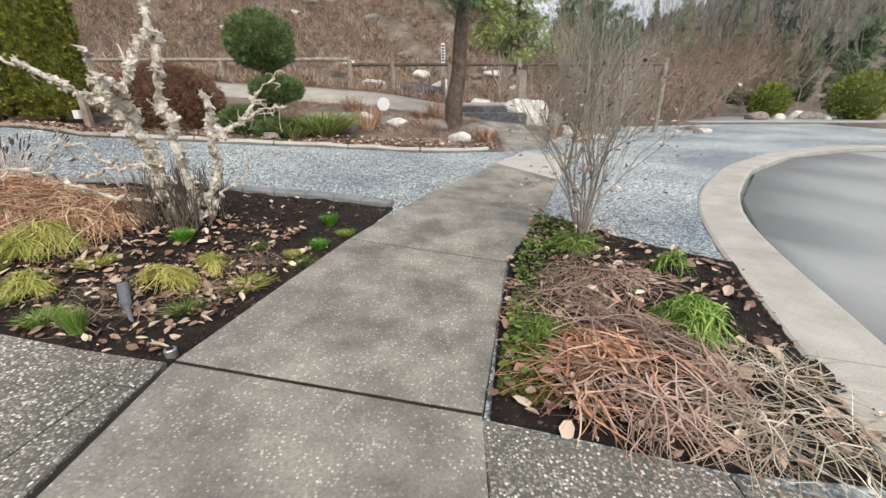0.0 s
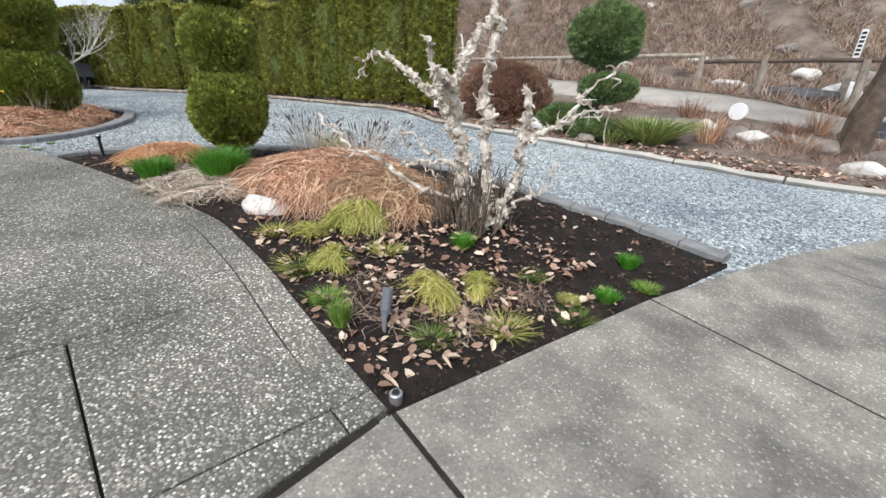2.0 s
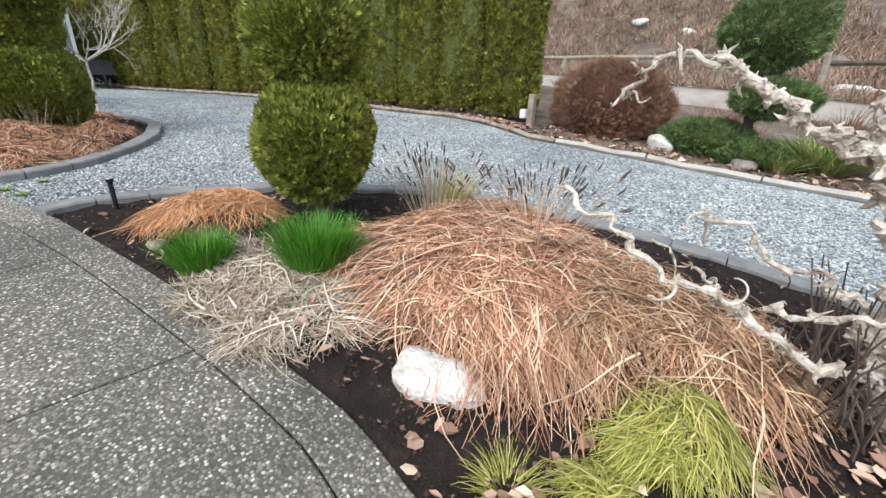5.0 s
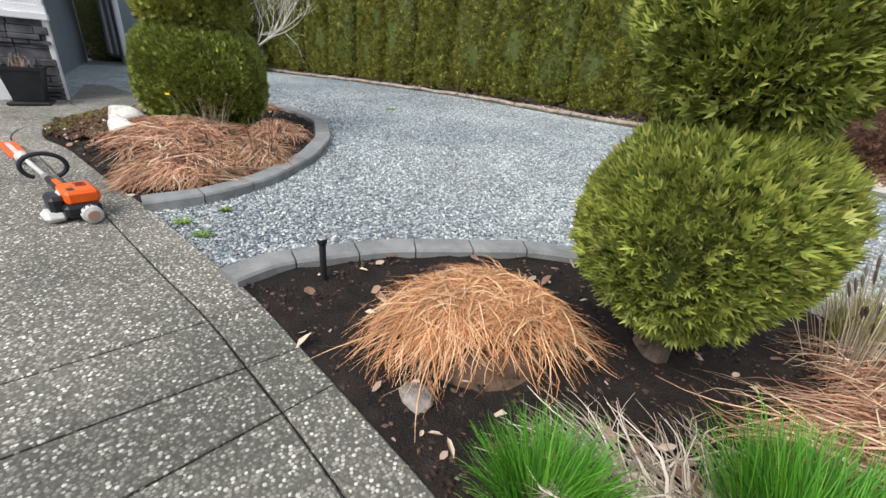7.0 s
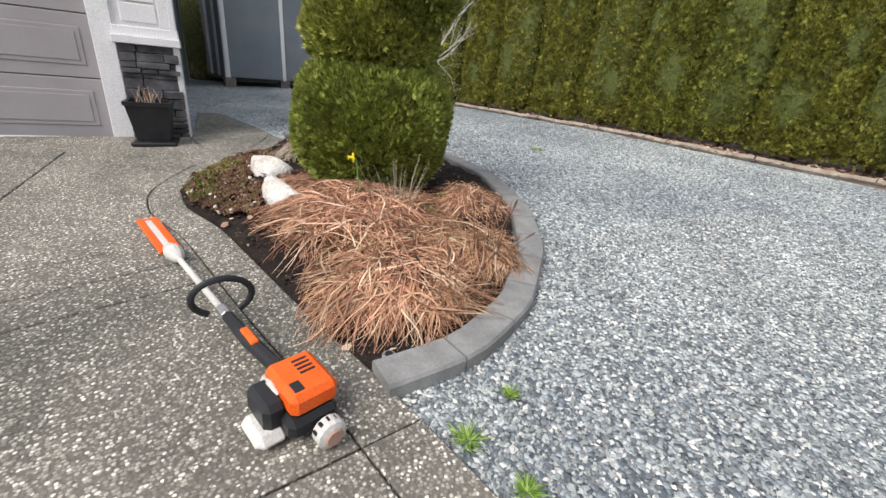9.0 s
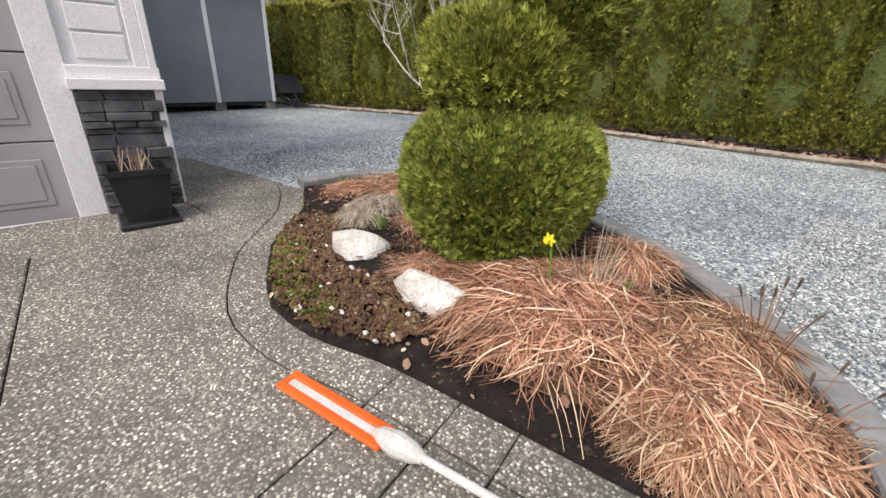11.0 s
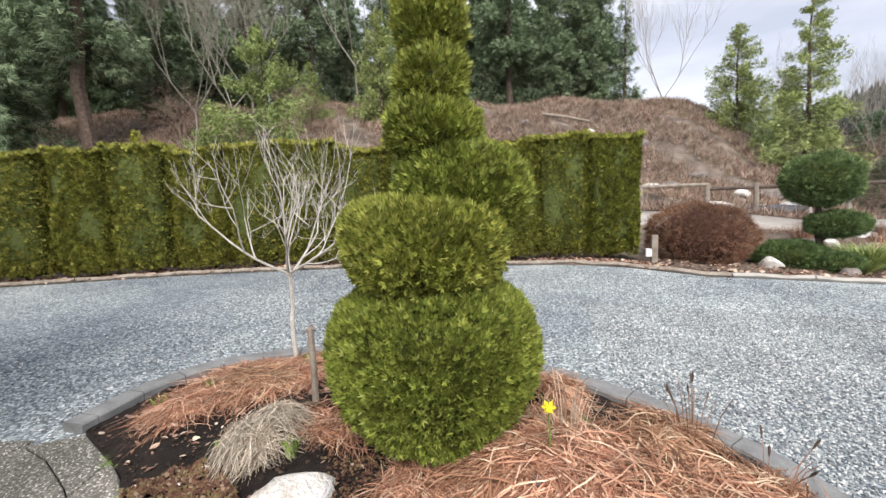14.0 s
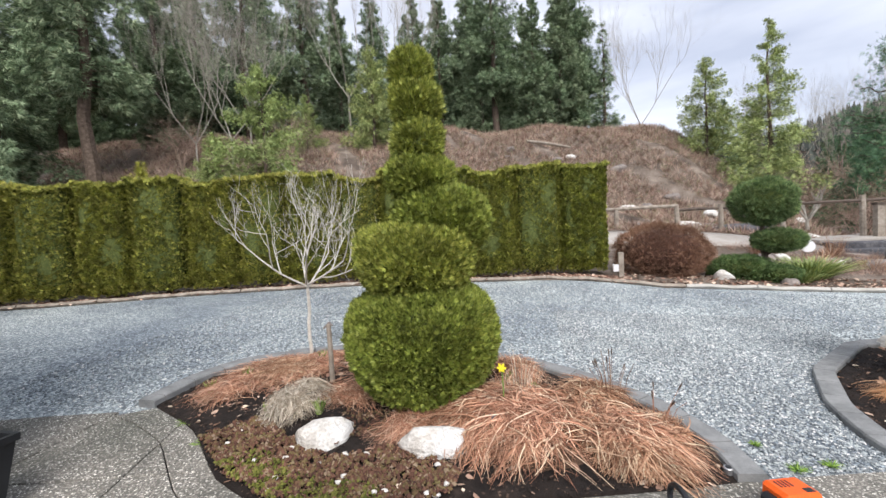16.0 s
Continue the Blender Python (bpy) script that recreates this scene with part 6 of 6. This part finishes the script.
def build_leaning_tree():
    r = np.random.default_rng(21)
    x, y = .22, 9.65
    t = thing("garden_pine", (x, y, g(x, y)), "old dark garden pine with bare leaning trunk", "tree")
    s = Soup()
    tr = np.array([(0, 0, -.2), (.02, 0, .6), (.12, .02, 1.2), (.15, 0, 2.0), (.3, .05, 3.2), (.3, .1, 4.2), (.35, .1, 4.9)])
    tube(s, tr, [.24, .2, .17, .15, .12, .09, .04], 10)
    s.make("trunk", M["bark"], t, "dark rough trunk")
    s, q = Soup(), Soup()
    for i in range(26):
        zz = 2.4 + 2.4 * i / 26
        a = r.uniform(0, 6.28)
        L = r.uniform(.7, 1.3) * (1.25 - (zz - 2.2) / 4)
        c = np.array([np.interp(zz, tr[:, 2], tr[:, 0]), 0.05, zz])
        e = c + [math.cos(a) * L, math.sin(a) * L, r.uniform(-.1, .5)]
        pts = wobble(c, e, .12, 8, r)
        tube(s, pts, np.linspace(.035, .008, 8), 5, False)
        n = 240
        u = r.uniform(.25, 1.0, n)
        P = np.stack([np.interp(u, np.linspace(0, 1, 8), pts[:, k]) for k in range(3)], 1) + r.normal(0, .14, (n, 3))
        sprays(q, P, unit(r.normal(0, 1, (n, 3))), .13, .3, r, .16)
    s.make("branchwork", M["bark"], t, kind="stuff")
    q.make("foliage", M["pine"], t)


build_leaning_tree()


def conifer(name, tall, width, n, material, label, seed, size=.3, droop=.25, bare=.12, gaps=.25, trunk_r=.018):
    """Trunk, limbs in whorls and flat sprays along them."""
    r = np.random.default_rng(seed)
    t = thing(name, (0, 0, 0), label, "tree", "forest trees")
    s = Soup()
    tube(s, wobble((0, 0, -.4), (0, 0, tall), .01 * tall, 10, r), np.linspace(tall * trunk_r, .01, 10), 7)
    b, q = s, Soup()
    k = int(tall * 7 + 45)
    per = max(4, n // k)
    for i in range(k):
        zz = tall * (bare + (1 - bare) * (i + r.random()) / k)
        if r.random() < gaps * .5:
            continue
        f = (zz / tall - bare) / (1 - bare)
        L = width * (1 - f) ** .8 * r.uniform(.55, 1.1) * min(1, .45 + f * 4) + .03 * tall * .2
        a = r.uniform(0, 6.28)
        d = np.array([math.cos(a), math.sin(a), 0])
        up = .25 - droop * 1.2 + f * .6
        e = np.array([0, 0, zz]) + d * L + [0, 0, up * L]
        m_ = np.array([0, 0, zz]) + d * L * .5 + [0, 0, up * L * .5 + .08 * L]
        tube(b, [(0, 0, zz), m_, e], [.012 * tall * .12 + .01, .008, .004], 3, False)
        c = max(4, int(per * (L / width + .25)))
        u = r.uniform(.1, 1.05, c) ** .8
        P = (1 - u)[:, None] ** 2 * np.array([0, 0, zz]) + (2 * u * (1 - u))[:, None] * m_ + (u ** 2)[:, None] * e
        side = np.array([-d[1], d[0], 0])
        P = P + side * (r.normal(0, .2, c) * L * (1.1 - u) * .9)[:, None] + np.array([0, 0, -1]) * (r.normal(.05, .11, c) * L)[:, None] + r.normal(0, .05, (c, 3))
        sprays(q, P, d * .8 + side * r.normal(0, .6, (c, 1)) - np.array([0, 0, droop]), size * (.6 + .5 * (1 - f)), -.15, r, .24)
    b.make("trunk", M["bark"], t, "brown trunk and limbs")
    q.make("foliage", material, t)
    return t


def place(kind, spots):
    """The first spot takes the thing itself, the others take copies: x, y, scale, turn."""
    for i, (x, y, sc, turn) in enumerate(spots):
        m = pose(x, y, g(x, y) - .1, 0, 0, turn) @ Matrix.Diagonal((sc, sc, sc * (1 + .08 * math.sin(turn)), 1))
        if i == len(spots) - 1:
            kind.matrix_basis = m
        else:
            copy_thing(kind, m)


def polar(dx, dy, dist, sc, turn):
    return (-7.9 + dx * dist, -1.4 + dy * dist, sc, turn)


def build_forest():
    r = np.random.default_rng(77)
    firs = [conifer("fir_tree", 17, 3.4, 22000, M["fir"], "tall dark fir with drooping limbs on the hill", 1, .4, .35, .1, .06),
            conifer("fir_tree", 15, 2.8, 22000, M["fir"], "dense dark green fir on the hill", 2, .4, .2, .03, .03),
            conifer("fir_tree", 19, 3.6, 22000, M["fir"], "tall dark fir with a bare lower trunk", 3, .4, .4, .25, .12)]
    near = [[], [], []]
    for k, (dx, dy, d, s) in enumerate(((-.86, .5, 27, .9), (-.794, .608, 26, 1.0), (-.72, .69, 31, 1.0), (-.6, .8, 33, 1.0), (-.5, .865, 31, .8), (-.43, .9, 36, .95), (-.2, .98, 40, .9), (-.07, .998, 36, 1.0),
                                        (.02, 1, 37, .95), (.1, .995, 38, .9), (-.13, .99, 43, 1.0), (-.9, .42, 30, 1.0))):
        near[(k * 2) % 3].append(polar(dx, dy, d, s, 40.0 * k))
    for i in range(62):
        a = radians(r.uniform(-66, 6))
        d = r.uniform(36, 64)
        near[i % 3].append((-7.9 + math.sin(a) * d, -1.4 + math.cos(a) * d, r.uniform(.75, 1.05), r.uniform(0, 360)))
    for i in range(16):
        a = radians(r.uniform(24, 58))
        d = r.uniform(46, 75)
        near[i % 3].append((math.sin(a) * d, math.cos(a) * d, r.uniform(.3, .55), r.uniform(0, 360)))
    for i in range(26):
        near[i % 3].append((r.uniform(10, 62), r.uniform(38, 70), r.uniform(.5, .85), r.uniform(0, 360)))
    for kd, sp in zip(firs, near):
        place(kd, sp)
    place(conifer("cedar_tree", 6.6, 3.0, 30000, M["cedar"], "broad olive green cedar above the hedge", 8, .17, .25, .02, .05),
          [polar(-.58, .815, 19.5, 1.0, 0)])
    place(conifer("cedar_tree", 5.2, 2.2, 20000, M["cedar"], "young olive green cedar on the bank", 9, .17, .25, .0, .05),
          [polar(.361, .933, 28, 1.1, 60), polar(-.66, .75, 20.5, .75, 200), polar(-.36, .933, 25, 1.1, 90), polar(-.5, .864, 25, .6, 90), polar(-.29, .95, 27, .9, 10)])
    place(conifer("hemlock_tree", 8.8, 2.3, 26000, M["cedar"], "slender green hemlock standing against the sky", 10, .18, .25, .02, .0),
          [polar(.452, .892, 25, 1.0, 0)])
    place(conifer("hemlock_tree", 11, 1.6, 2600, M["fir"], "thin sparse hemlock at the wood's edge", 11, .5, .3, .1, .3),
          [polar(.174, .985, 38, 1.0, 0), polar(.13, .99, 40, 1.1, 50)])
    place(conifer("golden_conifer", 2.9, 1.0, 5200, M["gold"], "small golden yellow conifer on the bank", 12, .16, .2, .0, .05),
          [polar(-.75, .662, 20, 1.0, 0), polar(-.79, .61, 20.5, .65, 30)])
    place(conifer("blue_pine", 5.0, 2.2, 12000, M["pine"], "dark blue green pine beside the garden", 13, .22, .1, .12, .1),
          [polar(.565, .825, 27, 1.0, 0), (12, 30, 1.2, 40)])
    # bare trees
    spots = [polar(.246, .969, 38, 1.0, 0), polar(-.63, .775, 24, .95, 30), polar(-.6, .8, 25, .9, 100), polar(-.41, .91, 27, 1.1, 160), polar(-.68, .73, 25, .8, 220), polar(-.3, .95, 30, 1.0, 260)]
    spots += [(x, y, s, x * 40.0) for x, y, s in ((12, 28, .8), (16, 31, .9), (21, 33, .8), (26, 35, .9), (31, 36, .8), (19, 37, 1.0), (9, 31, .8), (36, 38, .9), (24, 29, .7), (41, 37, .9))]
    t = bare_shrub("bare_tree", 0, 0, 0, 9.0, 3, 6, "tall bare deciduous tree with fine pale twigs", "tree", M["grey_twig"], .06, .4, 2.5, 14, 3, .42)
    place(t, spots)
    t = bare_shrub("bare_bush", 0, 0, 0, 2.7, 8, 5, "bare brown brushy thicket shrub", "bush", M["brush"], .022, .75, 0, 15, 3, .1)
    sp = [(x, y, s, k * 50.0) for k, (x, y, s) in enumerate(((5, 14.5, .9), (6.5, 16, 1.0), (8, 17, 1.1), (9.5, 19.5, 1.2), (11.5, 20.5, 1.2), (7, 20, 1.3), (4.5, 17, .9), (13.5, 23, 1.3), (10, 24, 1.5), (3.4, 12.8, .6),
                                                                   (5.4, 21.5, 1.1), (16, 25, 1.5), (9, 22, 1.6), (12, 27, 2.0), (15, 29, 2.0), (19, 30, 2.2), (23, 31, 2.2), (7.5, 25, 1.8), (4.2, 13.6, .7), (-13, 16, .7), (-20, 18, 1.0), (-26, 17, 1.1), (-15, 24, 1.0)))]
    place(t, sp)
    t = bare_shrub("pale_snag", 0, 0, 0, 1.6, 4, 2, "pale bare forked garden tree", "tree", M["grey_twig"], .07, .4, .7, 17, 2, .3)
    place(t, [polar(.499, .867, 20, 1.0, 0)])
    for x, y, s in ((19.5, 20.1, 1.0), (17.2, 22.6, .8)):
        t = thing("far_thuja", (x, y, g(x, y)), "rounded olive thuja beyond the far road", "bush")
        leaf_ball(t, "foliage", (0, 0, s), (s, s, s), 1500, .2, M["thuja"], 9)
    # brush on the bank and the hill
    for name, (lo, hi), n, size, m, lab in (("bank_brush", ((-4.5, 8.6), (8.5, 15.0)), 22000, .24, "brush", "matted tan dead stems on the planted bank"),
                                            ("hill_brush", ((-38, 12.5), (6, 36)), 110000, .42, "bracken", "dry russet bracken covering the hill")):
        x, y = rng.uniform(lo[0], hi[0], n), rng.uniform(lo[1], hi[1], n)
        keep = ~((y > 11.2) & (y < 13.4) & (x < 3))
        keep &= (y > edge_y(x) + .5) & ~((x > .8) & (x < 2.4) & (y < 14.6))
        keep &= noisefield(x, y) > (-.75 if name == "hill_brush" else -.6)
        x, y = x[keep], y[keep]
        d = np.stack([rng.normal(0, .6, len(x)), rng.normal(0, .6, len(x)), rng.uniform(.3, 1, len(x))], 1)
        s = Soup()
        sprays(s, np.stack([x, y, G(x, y) - .03], 1), d, size, .1, rng, .07 if name == "bank_brush" else .12)
        tagged(s.make(name, M[m], None, lab, kind="stuff"), category="brush")
    for k, (x, y) in enumerate(((-.6, 10.5), (-1.6, 9.0), (-.4, 9.4), (-2.2, 10.4), (.9, 8.6), (3.2, 9.6), (2.9, 10.9), (-.2, 11.0))):
        tuft(x, y, G, .35, .5 if k % 2 else .3, 160, M["red_twig"] if k % 3 == 0 else M["dry_grass"], "upright dead perennial stems on the bank", .005, .6, "dead_perennial", "dead perennials")
    # far wooded ridge
    s = Soup()
    n = 2600
    x, y = rng.uniform(-40, 420, n), rng.uniform(110, 420, n)
    z = G(x, y)
    hh = rng.uniform(9, 17, n)
    for i in range(n):
        for k in range(4):
            w, lo, up = hh[i] * (.17 - .035 * k), z[i] + hh[i] * (.08 + .2 * k), z[i] + hh[i] * (.42 + .193 * k)
            a = np.linspace(0, 2 * np.pi, 8, endpoint=False) + rng.uniform(0, 6)
            rr = w * np.where(np.arange(8) % 2, .55, 1.0) * rng.uniform(.7, 1.2, 8)
            v = list(zip(x[i] + rr * np.cos(a), y[i] + rr * np.sin(a), lo + rng.uniform(-.03, .05, 8) * hh[i]))
            s.add(v + [(x[i], y[i], up)], [(b, (b + 1) % 8, 8) for b in range(8)])
    tagged(s.make("distant_wood", M["far_wood"], None, "dark conifers covering the far ridge", kind="stuff"), category="trees")
    lg = thing("fallen_log", (0, 0, 0), "pale fallen log on the brushy hilltop", "log")
    s = Soup()
    P = [np.array(polar(dx, dy, 25, 1, 0)[:2]) for dx, dy in ((-.0, 1.0), (.1, .995))]
    tube(s, [(*P[0], g(*P[0]) + .25), (*((P[0] + P[1]) / 2), g(*((P[0] + P[1]) / 2)) + .3), (*P[1], g(*P[1]) + .3)], [.1, .09, .06], 7)
    s.make("log", M["wood_old"], lg)


def noisefield(x, y):
    return np.sin(x * .8 + 2 * np.sin(y * .31)) * np.cos(y * .7 + 1.5 * np.sin(x * .43)) + .5 * np.sin(x * 2.3 + y * 1.7)


build_forest()

# litter along the foot of the hedge
xs = rng.uniform(-20, -6, 9000)
ys = edge_y(xs) + rng.uniform(-.06, .55, 9000)
leaves("hedge_litter", xs, ys, G, .03, M["leaf"], "dead leaves and twigs along the hedge's foot", .03)
xs = rng.uniform(-6, 1.0, 1500)
ys = edge_y(xs) + rng.uniform(.05, 1.3, 1500)
leaves("bank_litter", xs, ys, G, .035, M["leaf"], "dead leaves on the bank by the gravel", .03)

# loose stones lying on the gravel
xs, ys = rng.uniform(-7.6, -4.6, 60000), rng.uniform(.9, 4.6, 60000)
k = ~inside(BED1, xs, ys) & ~inside(BED2, xs, ys) & (ys > np.interp(xs, EX, EY))
bits("gravel_stones", xs[k][:38000], ys[k][:38000], lambda a, b: H(a, b) - .015, .0085, M["stone_bit"], "loose angular blue-grey crushed stones", "gravel", .6)
xs, ys = rng.uniform(-12.5, 1, 90000), rng.uniform(.6, 6.4, 90000)
k = ~inside(BED1, xs, ys) & ~inside(BED2, xs, ys) & (ys > np.interp(xs, EX + [0, 2], EY + [4.2, 7])) & (ys < edge_y(xs) - .05)
bits("gravel_stones", xs[k][:42000], ys[k][:42000], lambda a, b: H(a, b) - .015, .010, M["stone_bit"], "loose angular blue-grey crushed stones", "gravel", .6)
